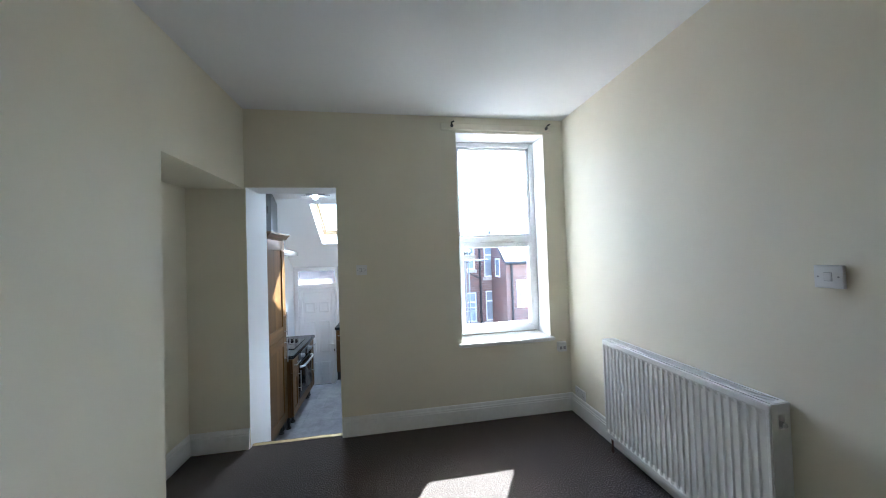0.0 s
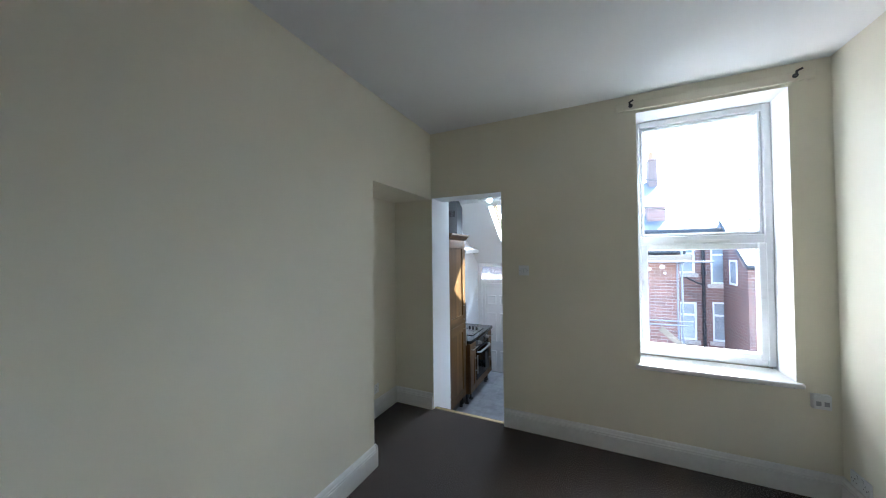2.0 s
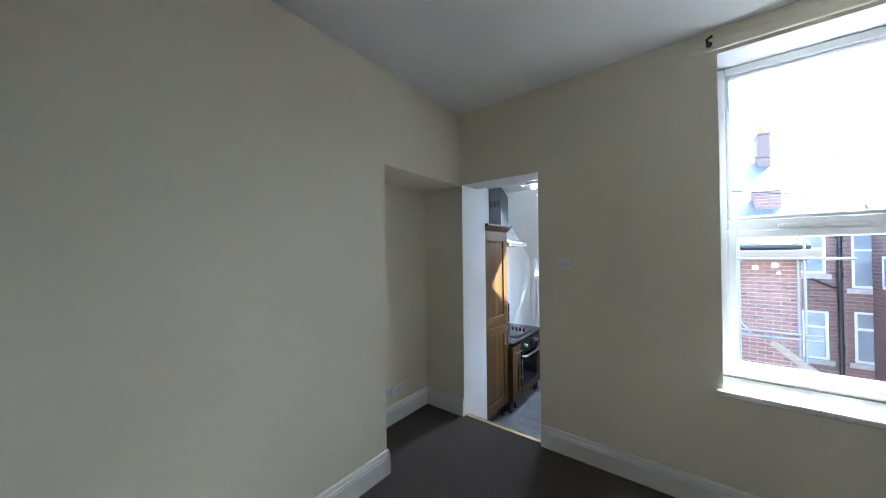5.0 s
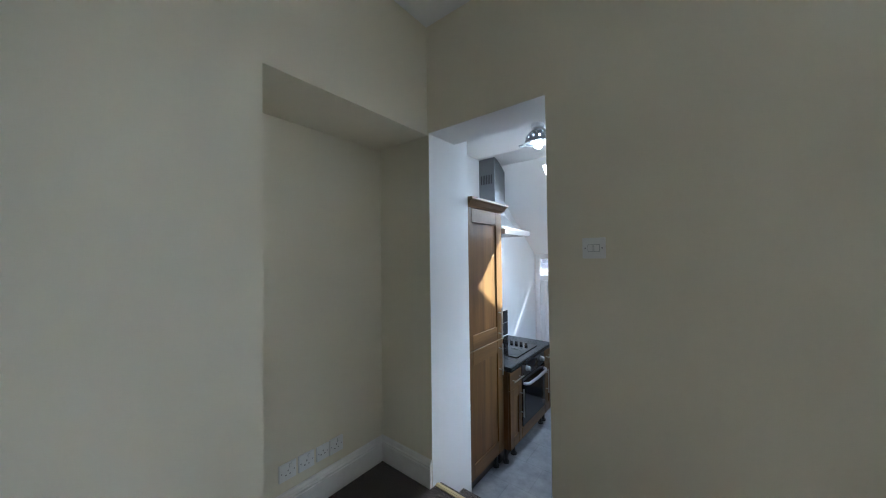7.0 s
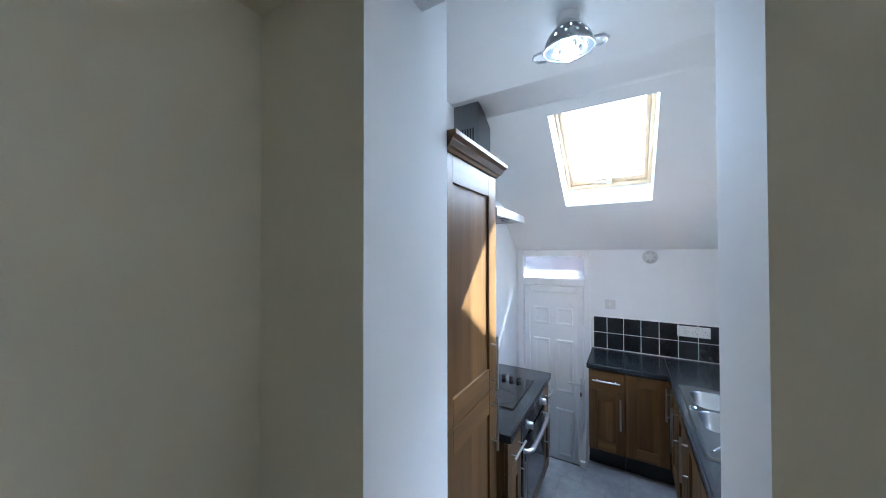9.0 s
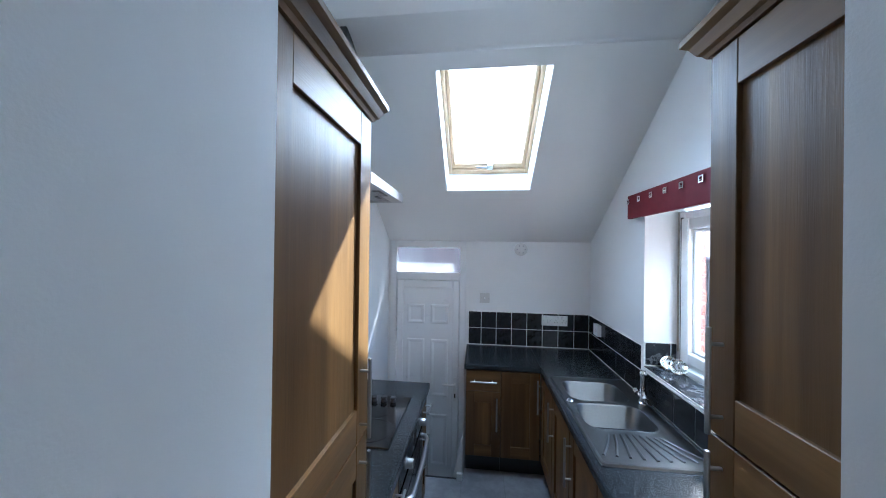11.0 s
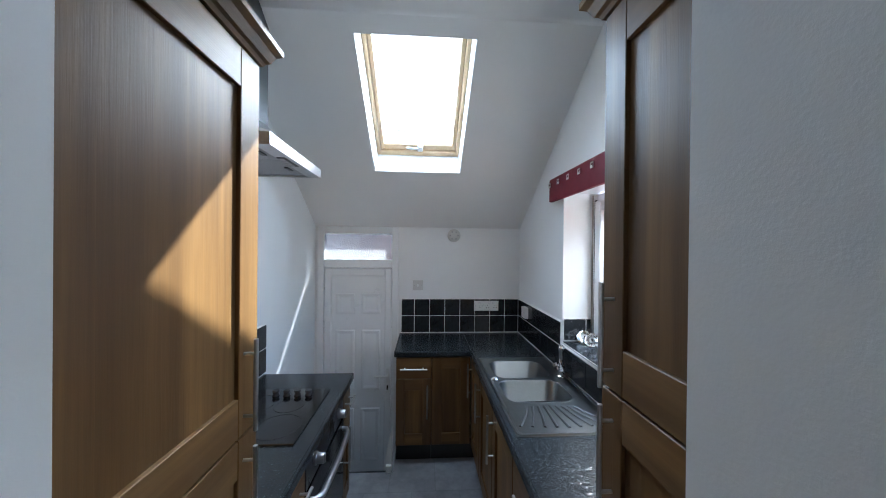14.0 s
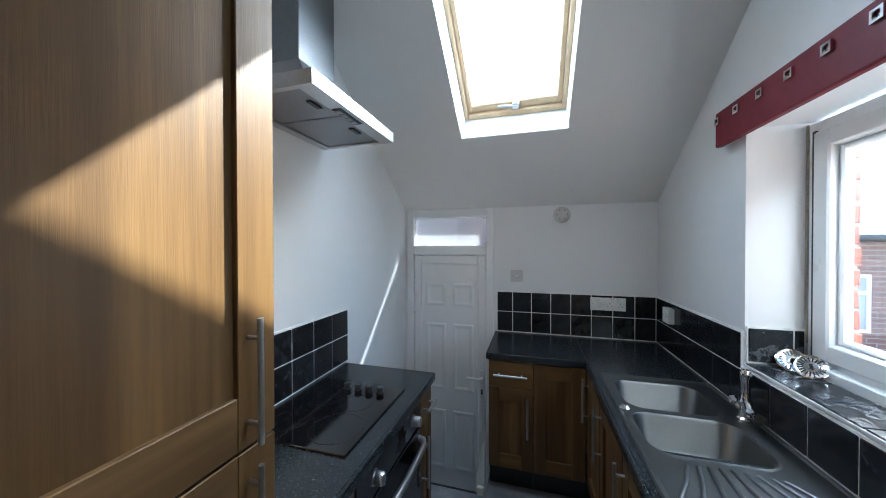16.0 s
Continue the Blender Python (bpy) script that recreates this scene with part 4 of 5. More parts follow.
DK = WT + 0.004
for bx0, bx1, by0, by1, rr in ((-0.578, -0.245, 4.585, 4.835, 0.065), (-0.572, -0.245, 4.865, 5.125, 0.065)):
    b = loops([(rounded(bx0 - 0.008, bx1 + 0.008, by0 - 0.008, by1 + 0.008, rr + 0.008), DK), (rounded(bx0, bx1, by0, by1, rr), DK + 0.0015), (rounded(bx0 + 0.006, bx1 - 0.006, by0 + 0.006, by1 - 0.006, rr - 0.004), DK - 0.008),
               (rounded(bx0 + 0.020, bx1 - 0.020, by0 + 0.020, by1 - 0.020, rr - 0.01), DK - 0.115), (rounded(bx0 + 0.05, bx1 - 0.05, by0 + 0.05, by1 - 0.05, rr - 0.03), DK - 0.14)])
    bowl = smooth(part("bowl", b, SINK_STEEL, sink, "deep steel bowl"), 60)
    part("waste", lathe(((0.0, 0.004), (0.02, 0.004), (0.035, 0.002), (0.04, 0.0)), ((bx0 + bx1) / 2, (by0 + by1) / 2, DK - 0.14)), CHROME, bowl)
b = bmesh.new()
slab(2, WT + 0.0005, DK, (S0, S1), (SY_0, SY_1), ((-0.586, -0.237, 4.577, 4.843), (-0.580, -0.237, 4.857, 5.133)), bm=b)
for bx0, bx1, by0, by1, rr in ((-0.586, -0.237, 4.577, 4.843, 0.073), (-0.580, -0.237, 4.857, 5.133, 0.073)):
    join(b, loops([(squared(bx0, bx1, by0, by1), DK), (rounded(bx0, bx1, by0, by1, rr), DK)], False))
part("deck", b, SINK_STEEL, sink)
b = loops([(rounded(S0 - 0.002, S1 + 0.002, SY_0 - 0.002, SY_1 + 0.002, 0.02), WT + 0.0004), (rounded(S0 + 0.002, S1 - 0.002, SY_0 + 0.002, SY_1 - 0.002, 0.02), DK + 0.004), (rounded(S0 + 0.010, S1 - 0.010, SY_0 + 0.010, SY_1 - 0.010, 0.02), DK + 0.004), (rounded(S0 + 0.015, S1 - 0.015, SY_0 + 0.015, SY_1 - 0.015, 0.02), DK + 0.0003)], False)
smooth(part("rim", b, SINK_STEEL, sink, "raised steel rim"), 50)
for k in range(9):
    u = k / 8
    xa, xb = -0.505 + 0.22 * u, -0.585 + 0.405 * u
    ya, yb = 4.552 - 0.022 * abs(u - 0.45), 4.372 + 0.03 * abs(u - 0.5)
    xm_ = xa + (xb - xa) * 0.42
    b = tube([(xa, ya, DK - 0.001), (xa + (xb - xa) * 0.1, ya - 0.018, DK + 0.0012), (xm_, ya + (yb - ya) * 0.5, DK + 0.0016), (xb, yb, DK + 0.0008)], 0.0062, 8)
    smooth(part("drainer_rib", b, SINK_STEEL, sink), 60)
b = lathe(((0.018, 0.0), (0.020, 0.003), (0.012, 0.012), (0.0, 0.014)), (-0.585, 4.852, DK), n=16)
part("waste_knob", b, CHROME, sink)

tap = thing("mixer_tap", (-0.172, 4.85, WT), "chrome mixer tap behind the sink", "tap")
TXc, TYc = -0.196, 4.870
b = lathe(((0.024, 0.0), (0.024, 0.008), (0.017, 0.014), (0.0155, 0.05), (0.019, 0.056), (0.019, 0.070), (0.014, 0.080), (0.013, 0.150), (0.016, 0.155), (0.018, 0.170), (0.012, 0.182), (0.0, 0.184)), (TXc, TYc, DK), n=20)
smooth(part("pillar", b, CHROME, tap))
smooth(part("spout", tube([(TXc, TYc, DK + 0.07), (TXc - 0.015, TYc - 0.03, DK + 0.085), (TXc - 0.035, TYc - 0.08, DK + 0.088), (TXc - 0.042, TYc - 0.10, DK + 0.078)], 0.010), CHROME, tap))
for d in (-0.075, 0.075):
    b = rod((TXc, TYc + d * 0.2, DK + 0.03), (TXc + 0.002, TYc + d * 0.75, DK + 0.038), 0.010, 12)
    rod((TXc, TYc + d * 0.72, DK + 0.036), (TXc, TYc + d, DK + 0.044), 0.017, 8, bm=b)
    smooth(part("tap_head", b, CHROME, tap))

# end panel board leaning by the door well
b = box(-1.235, 5.268, KZ, -1.196, 5.292, KZ + 0.05, 0.004)
c = bmesh.new()
vs = [c.verts.new(p) for p in ((-1.262, 5.300, KZ - 0.02), (-1.196, 5.300, KZ - 0.02), (-1.194, 5.300, KZ + 0.29), (-1.212, 5.300, KZ + 0.24))]
c.faces.new(vs)
g = bmesh.ops.extrude_face_region(c, geom=c.faces[:])
bmesh.ops.translate(c, vec=(0, 0.05, 0), verts=[v for v in g["geom"] if isinstance(v, bmesh.types.BMVert)])
join(b, c)
solid("board_offcut", b, GLOSS_WHITE, "loose white skirting offcut standing by the end unit", "board offcut")

# ---- pelmet over the kitchen window ----
pel = thing("pelmet", (-0.18, 4.5, 1.485), "dark red pelmet board with square chrome studs", "pelmet")
part("board", box(-0.192, 4.368, 1.480, KE - 0.025, 5.082, 1.622, 0.006, 2), RED_BOARD, pel)
part("batten", box(KE - 0.0265, 4.40, 1.53, KE, 5.03, 1.60), GLOSS_WHITE, pel)
for k in range(6):
    y = 5.058 - 0.1245 * k
    b = slab(0, -0.200, -0.1915, (y - 0.015, y + 0.015), (1.568, 1.598), ((y - 0.009, y + 0.009, 1.574, 1.592),))
    lathe(((0.0, 0.004), (0.009, 0.0)), (-0.192, y, 1.583), (-1, 0, 0), 4, bm=b)
    part("stud", b, CHROME, pel, "square chrome stud")

# ---- ceiling lamp made of a colander ----
lamp = thing("ceiling_lamp", (-1.11, 3.97, FLAT2), "steel colander ceiling lamp with lit bulb", "ceiling lamp")
LX, LY, LZ = -1.11, 3.97, FLAT2
part("mount", lathe(((0.0, 0.0), (0.046, 0.0), (0.046, -0.028), (0.038, -0.034), (0.0, -0.034)), (LX, LY, LZ)), WHITE_PLASTIC, lamp, "white ceiling rose")
tilt = Matrix.Translation((LX, LY, LZ - 0.034)) @ Matrix.Rotation(radians(6), 4, "X")
b = bmesh.new()
NR, NS, R = 9, 56, 0.098
rings = []
for i in range(NR + 1):
    a = radians(18 + 72 * i / NR)
    rings.append([b.verts.new((R * math.sin(a) * math.cos(2 * math.pi * k / NS), R * math.sin(a) * math.sin(2 * math.pi * k / NS), R * math.cos(a) - R)) for k in range(NS)])
for i in range(NR):
    for k in range(NS):
        if i in (2, 4, 6) and k % 4 == (i // 2) % 2 * 2:
            continue
        b.faces.new((rings[i][k], rings[i][(k + 1) % NS], rings[i + 1][(k + 1) % NS], rings[i + 1][k]))
b.faces.new(rings[0])
b.transform(tilt)
COLANDER = plain("dull_colander_steel", (0.30, 0.31, 0.32), 0.30, 1.0, 0.06, 90, 0.03)
sh = smooth(part("shade", b, COLANDER, lamp, "perforated steel colander shade"))
mod = sh.modifiers.new("thickness", "SOLIDIFY")
mod.thickness = 0.0015
b = lathe(((0.097, -0.098), (0.104, -0.096), (0.106, -0.100), (0.104, -0.104), (0.097, -0.102), (0.097, -0.098)), (0, 0, 0), n=40)
b.transform(tilt)
smooth(part("shade_rim", b, STEEL, lamp))
for s in (-1, 1):
    b = tube([(s * 0.10, -0.045, -0.10), (s * 0.135, -0.035, -0.100), (s * 0.148, 0.0, -0.098), (s * 0.135, 0.035, -0.100), (s * 0.10, 0.045, -0.10)], 0.006)
    b.transform(tilt)
    smooth(part("shade_handle", b, STEEL, lamp))
b = lathe(((0.0, -0.145), (0.018, -0.140), (0.029, -0.122), (0.030, -0.108), (0.022, -0.085), (0.014, -0.07), (0.014, -0.03)), (0, 0, 0), n=20)
b.transform(tilt)
smooth(part("bulb", b, BULB, lamp, "bright cool-white bulb"))


# ---- plates, sockets and switches ----
def plate(name, face, u, z, w, label, rockers=(), pins=(), depth=0.010, h=0.086, screws=True, group="wall plates", body=None):
    th = thing(name, face.at(u, z - h / 2, 0), label, "socket" if "socket" in name else "switch", group)
    part("plate", face.box(u - w / 2, u + w / 2, z - h / 2, z + h / 2, 0, depth, 0.003, 2), body or WHITE_PLASTIC, th)
    for du, dz, rw_, rh in rockers:
        # raised grey rim stands in for the shaded gap round the rocker
        part("rocker_gap", face.box(u + du - rw_ / 2 - 0.0014, u + du + rw_ / 2 + 0.0014, z + dz - rh / 2 - 0.0014, z + dz + rh / 2 + 0.0014, depth - 0.001, depth + 0.0005), GREY_PLASTIC, th)
        part("rocker", face.box(u + du - rw_ / 2, u + du + rw_ / 2, z + dz - rh / 2, z + dz + rh / 2, depth, depth + 0.0035, 0.0012), WHITE_PLASTIC, th)
    for du, dz in pins:
        for a, c, pw_, ph in ((0, 0.011, 0.004, 0.008), (-0.011, -0.008, 0.007, 0.004), (0.011, -0.008, 0.007, 0.004)):
            part("pin_hole", face.box(u + du + a - pw_ / 2, u + du + a + pw_ / 2, z + dz + c - ph / 2, z + dz + c + ph / 2, depth - 0.001, depth + 0.0006), DARK_PLASTIC, th)
    if screws:
        for s in (-1, 1):
            part("screw", rod(face.at(u + s * (w / 2 - 0.012), z, depth - 0.001), face.at(u + s * (w / 2 - 0.012), z, depth + 0.0008), 0.0032, 8), GREY_PLASTIC, th)
    return th


NW, EW, AW = Face(1, YW, -1), Face(0, XR, -1), Face(0, NX, 1)
plate("light_switch", NW, -0.556, 1.384, 0.088, "white two-gang light switch on cream wall", ((-0.012, 0, 0.019, 0.027), (0.012, 0, 0.019, 0.027)))
plate("light_switch", EW, 1.330, 1.360, 0.080, "white raised light switch on cream wall", ((0, 0, 0.020, 0.030),), depth=0.016)
plate("power_socket", EW, 2.995, 0.207, 0.147, "white double power socket above the skirting", ((-0.02, 0.026, 0.010, 0.016), (0.02, 0.026, 0.010, 0.016)), ((-0.037, -0.004), (0.037, -0.004)))
bx = thing("phone_socket", (1.237, YW, 0.55), "white surface-mounted phone socket box beside the sill", "socket", "wall plates")
part("body", NW.box(1.200, 1.282, 0.556, 0.644, 0, 0.036, 0.006, 2), WHITE_PLASTIC, bx)
for s in (-0.018, 0.018):
    part("outlet", NW.box(1.241 + s - 0.011, 1.241 + s + 0.011, 0.578, 0.605, 0.034, 0.0375), GREY_PLASTIC, bx)
for u, w, lab in ((2.505, 0.088, "white single power socket in the alcove"), (2.605, 0.088, "white single power socket in the alcove")):
    plate("power_socket", AW, u, 0.262, w, lab, ((0.012, 0.026, 0.010, 0.016),), ((0, -0.006),))
plate("aerial_socket", AW, 2.70, 0.262, 0.075, "white aerial socket in the alcove", (), ((0, 0),), h=0.08)
plate("power_socket", AW, 2.785, 0.262, 0.088, "white single power socket in the alcove", ((0.012, 0.026, 0.010, 0.016),), ((0, -0.006),))
KNF, KEF, KWF = Face(1, KN - 0.012, -1), Face(0, KE - 0.012, -1), Face(0, KW + 0.010, 1)
plate("fused_switch", Face(1, KN, -1), -1.038, 0.856, 0.086, "greyish white cooker switch plate on white wall", ((0, 0, 0.014, 0.022),), body=GREYISH_PLASTIC)
plate("fused_switch", KNF, -0.505, 0.680, 0.086, "white fused spur on black tiles", ((0.012, -0.004, 0.013, 0.024), (0.0, 0.028, 0.02, 0.006)))
plate("power_socket", KNF, -0.397, 0.680, 0.128, "white double power socket on black tiles", ((-0.018, 0.026, 0.010, 0.016), (0.018, 0.026, 0.010, 0.016)), ((-0.033, -0.006), (0.033, -0.006)))
plate("fused_switch", KEF, 5.60, 0.668, 0.086, "white switch plate on black tiles", ((0, 0, 0.014, 0.022),), depth=0.03)
det = thing("heat_detector", (-0.73, KN, 1.29), "round white heat detector on the end wall", "detector")
b = lathe(((0.0, 0.030), (0.028, 0.030), (0.046, 0.024), (0.056, 0.014), (0.056, 0.0)), (-0.73, KN, 1.290), (0, -1, 0), 28)
smooth(part("body", b, GREYISH_PLASTIC, det))
for a in range(6):
    x, z = -0.73 + 0.034 * math.cos(a * math.pi / 3), 1.29 + 0.034 * math.sin(a * math.pi / 3)
    part("vent", rod((x, KN - 0.027, z), (x, KN - 0.030, z), 0.006, 8), GREY_PLASTIC, det)

# ---- radiator ----
rad = thing("radiator", (1.29, 2.0, 0.08), "white steel panel radiator with vertical flutes", "radiator")
RY0, RY1, RZ0, RZ1, RX = 1.480, 2.530, 0.112, 0.822, 1.234
b = bmesh.new()
n_fl, pts = 28, []
pitch_ = (RY1 - RY0 - 0.03) / n_fl
for k in range(n_fl):
    y = RY0 + 0.015 + pitch_ * k
    pts += [(RX, y), (RX, y + pitch_ * 0.30), (RX + 0.008, y + pitch_ * 0.44), (RX + 0.008, y + pitch_ * 0.86)]
pts.append((RX, RY1 - 0.015))
rows = [[b.verts.new((x if z not in (RZ0 + 0.035, RZ1 - 0.035) else RX, y, z)) for x, y in pts] for z in (RZ0 + 0.035, RZ0 + 0.055, RZ1 - 0.055, RZ1 - 0.035)]
for p, q in zip(rows, rows[1:]):
    for i in range(len(pts) - 1):
        b.faces.new((p[i], p[i + 1], q[i + 1], q[i]))
part("front_panel", b, GLOSS_WHITE, rad, "white fluted steel panel")
b = box(RX, RY0, RZ1 - 0.036, RX + 0.016, RY1, RZ1 - 0.002, 0.006, 2)
box(RX, RY0, RZ0 + 0.002, RX + 0.016, RY1, RZ0 + 0.036, 0.006, 2, bm=b)
box(RX, RY0, RZ0 + 0.03, RX + 0.014, RY0 + 0.016, RZ1 - 0.03, 0.004, bm=b)
box(RX, RY1 - 0.016, RZ0 + 0.03, RX + 0.014, RY1, RZ1 - 0.03, 0.004, bm=b)
part("panel_frame", b, GLOSS_WHITE, rad)
part("back_panel", box(RX + 0.078, RY0 + 0.01, RZ0 + 0.01, RX + 0.092, RY1 - 0.01, RZ1 - 0.01, 0.004), GLOSS_WHITE, rad)
for y0, y1 in ((RY0 - 0.004, RY0 + 0.0), (RY1, RY1 + 0.004)):
    part("side_cover", slab(1, y0, y1, (RX + 0.004, RX + 0.100), (RZ0 + 0.004, RZ1), ((RX + 0.040, RX + 0.072, RZ1 - 0.105, RZ1 - 0.045),)), GLOSS_WHITE, rad)
bb = slab(2, RZ1 - 0.001, RZ1 + 0.003, (RX + 0.012, RX + 0.098), (RY0, RY1), ((RX + 0.024, RX + 0.086, RY0 + 0.02, RY1 - 0.02),))
grille = part("top_grille", bb, GLOSS_WHITE, rad)
n_s = 90
b = bmesh.new()
for k in range(n_s):
    y = RY0 + 0.022 + (RY1 - RY0 - 0.044) * k / (n_s - 1)
    box(RX + 0.024, y - 0.002, RZ1 - 0.012, RX + 0.086, y + 0.002, RZ1 - 0.001, bm=b)
tagged(part("grille_infill", b, GLOSS_WHITE, grille), kind="stuff")
b = rod((RX + 0.056, RY0 + 0.01, RZ1 - 0.085), (RX + 0.056, RY0 - 0.014, RZ1 - 0.085), 0.012, 12)
rod((RX + 0.056, RY0 - 0.014, RZ1 - 0.085), (RX + 0.056, RY0 - 0.020, RZ1 - 0.085), 0.008, 6, bm=b)
part("bleed_plug", b, STEEL, rad)
b = rod((RX + 0.03, RY1 - 0.03, 0.0), (RX + 0.03, RY1 - 0.03, RZ0 + 0.02), 0.008, 10)
part("pipe", b, plain("copper_pipe", (0.10, 0.06, 0.045), 0.5, 0.8), rad, "bare copper pipe")
b = rod((RX + 0.03, RY0 + 0.04, 0.0), (RX + 0.03, RY0 + 0.04, RZ0 + 0.02), 0.008, 10)
part("pipe", b, STEEL, rad)
for y in (RY0 + 0.2, RY1 - 0.2):
    part("wall_bracket", box(RX + 0.09, y - 0.015, RZ0 + 0.1, XR, y + 0.015, RZ1 - 0.1), STEEL, rad)

# ---- things on the tiled sill ----
for x, y, z, nrm, lab in ((-0.010, 4.875, 0.030, (-0.50, -0.55, 0.67), "chrome sink strainer leaning by the window frame"), (-0.030, 4.925, 0.032, (-0.30, -0.72, 0.62), "steel sink strainer lying on the black tiles")):
    st = thing("sink_strainer", (x, y, KWZ0 + 0.012), lab, "strainer", "strainers on the sill")
    m = Matrix.Translation((x, y, KWZ0 + 0.011 + z)) @ Vector(nrm).to_track_quat("Z", "Y").to_matrix().to_4x4() @ Matrix.Scale(0.74, 4)
    b = lathe(((0.0, 0.006), (0.012, 0.006), (0.014, 0.002), (0.050, 0.002), (0.056, 0.006), (0.060, 0.004), (0.060, 0.0), (0.0, -0.002)), (0, 0, 0), n=32)
    b.transform(m)
    dsk = smooth(part("dish", b, CHROME, st))
    for k in range(20):
        a = 2 * math.pi * k / 20
        b = box(0.026, -0.0022, 0.002, 0.046, 0.0022, 0.0032)
        b.transform(m @ Matrix.Rotation(a, 4, "Z"))
        part("slot", b, DARK_PLASTIC, dsk)
    b = lathe(((0.0, 0.02), (0.007, 0.018), (0.007, 0.006), (0.010, 0.005)), (0, 0, 0), n=12)
    b.transform(m)
    part("knob", b, DARK_PLASTIC, st)

# ---- wall tiles, piece by piece ----
TILE_MESH = {}


def tile_run(owner, face, us, zs, mat, gap=0.0056):
    for u0, u1 in zip(us, us[1:]):
        for z0, z1 in zip(zs, zs[1:]):
            w, h = round(u1 - u0 - gap, 4), round(z1 - z0 - gap, 4)
            key = (face.axis, face.out, w, h, mat.name)
            if key not in TILE_MESH:
                b = Face(face.axis, 0, face.out).box(-w / 2, w / 2, -h / 2, h / 2, 0, 0.0075, 0.0018)
                bmesh.ops.recalc_face_normals(b, faces=b.faces[:])
                me = bpy.data.meshes.new("tile")
                b.to_mesh(me)
                b.free()
                me.materials.append(mat)
                TILE_MESH[key] = me
            ob = new("tile", TILE_MESH[key])
            ob.parent = owner
            ob.location = Vector(face.at((u0 + u1) / 2, (z0 + z1) / 2, 0.003)) - ORIGIN[owner]


def tiled(name, face, u0, u1, z0, z1, us, zs, mat, label):
    g = solid(name, face.box(u0, u1, z0, z1, 0.0, 0.0085, 0.001), GROUT, label, "wall tiles", "structure")
    tile_run(g, Face(face.axis, face.plane + face.out * 0.002, face.out), us, zs, mat)
    return g


def steps(a, b, pitch):
    out, sgn = [a], 1 if b > a else -1
    while (b - (out[-1] + sgn * pitch)) * sgn > 0.012:
        out.append(out[-1] + sgn * pitch)
    return sorted(out + [b])


ROWS2 = (WT + 0.006, 0.594, 0.738)
tiled("tiles_north", Face(1, KN, -1), -1.180, KE, WT, 0.744, [-1.178, *[-1.066 + 0.1315 * k for k in range(7)], KE - 0.012], ROWS2, TILE, "two rows of black glazed wall tiles, pale grout")
tiled("tiles_east", Face(0, KE, -1), 4.978, KN - 0.009, WT, 0.744, steps(KN - 0.012, 4.980, 0.1315), ROWS2, TILE, "two rows of black glazed wall tiles, pale grout")
tiled("tiles_under_sill", Face(0, KE, -1), 3.880, 4.976, WT, 0.607, steps(4.974, 3.882, 0.150), (WT + 0.006, 0.602), TILE, "one row of black tiles under the sill")
tiled("tiles_west", Face(0, KW, 1), 4.056, 5.002, WT, 0.732, steps(5.0, 4.058, 0.137), (WT + 0.006, 0.590, 0.727), TILE, "two rows of black glazed tiles behind the hob")
tiled("tiles_reveal", Face(1, KWY1, -1), KE + 0.002, KX - 0.006, KWZ0 + 0.01, 0.764, (KE + 0.004, 0.000, KX - 0.008), (KWZ0 + 0.014, 0.760), SILL_TILE, "black veined tiles on the window reveal")
sill = solid("tiled_sill", box(KE - 0.008, KWY0 + 0.002, KWZ0, KX - 0.032, KWY1 - 0.009, KWZ0 + 0.006), GROUT, "black veined tile window sill with pale edge", "window sill", "structure")
ys = steps(KWY1 - 0.012, KWY0 + 0.004, 0.148)
for y0, y1 in zip(ys, ys[1:]):
    b = box(KE - 0.004, y0 + 0.0025, KWZ0 + 0.005, KX - 0.034, y1 - 0.0025, KWZ0 + 0.011, 0.0015)
    part("tile", b, SILL_TILE, sill)

# spilt water on the worktop: one thin film broken into drops
WATER = plain("spilt_water", (0.045, 0.050, 0.056), 0.04, var=0.02, relief=0, spec=0.8)
rnd = random.Random(9)
b = bmesh.new()
for k in range(170):
    t_ = rnd.random() * 2 * math.pi
    d_ = rnd.random() ** 0.6
    cx, cy = -0.36 + 0.17 * d_ * math.cos(t_), 4.07 + 0.11 * d_ * math.sin(t_)
    rad_ = rnd.uniform(0.003, 0.011) * (1.25 - 0.7 * d_)
    ring = []
    for q in range(9):
        a = 2 * math.pi * q / 9
        w_ = rad_ * (0.7 + 0.55 * rnd.random())
        ring.append((cx + w_ * 1.25 * math.cos(a), cy + w_ * math.sin(a)))
    h_ = 0.0008 + 0.0000035 * k
    join(b, loops([(ring, WT + 0.0003), ([(cx + (x - cx) * 0.8, cy + (y - cy) * 0.8) for x, y in ring], WT + h_)]))
smooth(solid("water_spill", b, WATER, "scattered drops of clear water on the worktop", "water spill", kind="stuff"), 60)

# roller blind end with its beaded chain
blind = thing("roller_blind", (-0.165, 4.35, 1.60), "rolled-up blind with white end cap and hanging beaded chain", "roller blind")
BX, BZ = -0.166, 1.600
b = lathe(((0.0, -0.006), (0.018, -0.006), (0.021, -0.003), (0.021, 0.016), (0.017, 0.021), (0.0, 0.021)), (BX, 4.352, BZ), (0, -1, 0), 24)
smooth(part("end_cap", b, WHITE_PLASTIC, blind, "white plastic chain wheel cover"))
part("pivot", rod((BX, 4.331, BZ), (BX, 4.327, BZ), 0.005, 8), GREY_PLASTIC, blind)
part("bracket", box(BX - 0.006, 4.353, BZ - 0.016, KE, 4.357, BZ + 0.016, 0.001), WHITE_PLASTIC, blind)
b = bmesh.new()
path = [(4.366 - 0.004 * (k / 106), BZ - 0.02 - 0.009 * k) for k in range(107)]
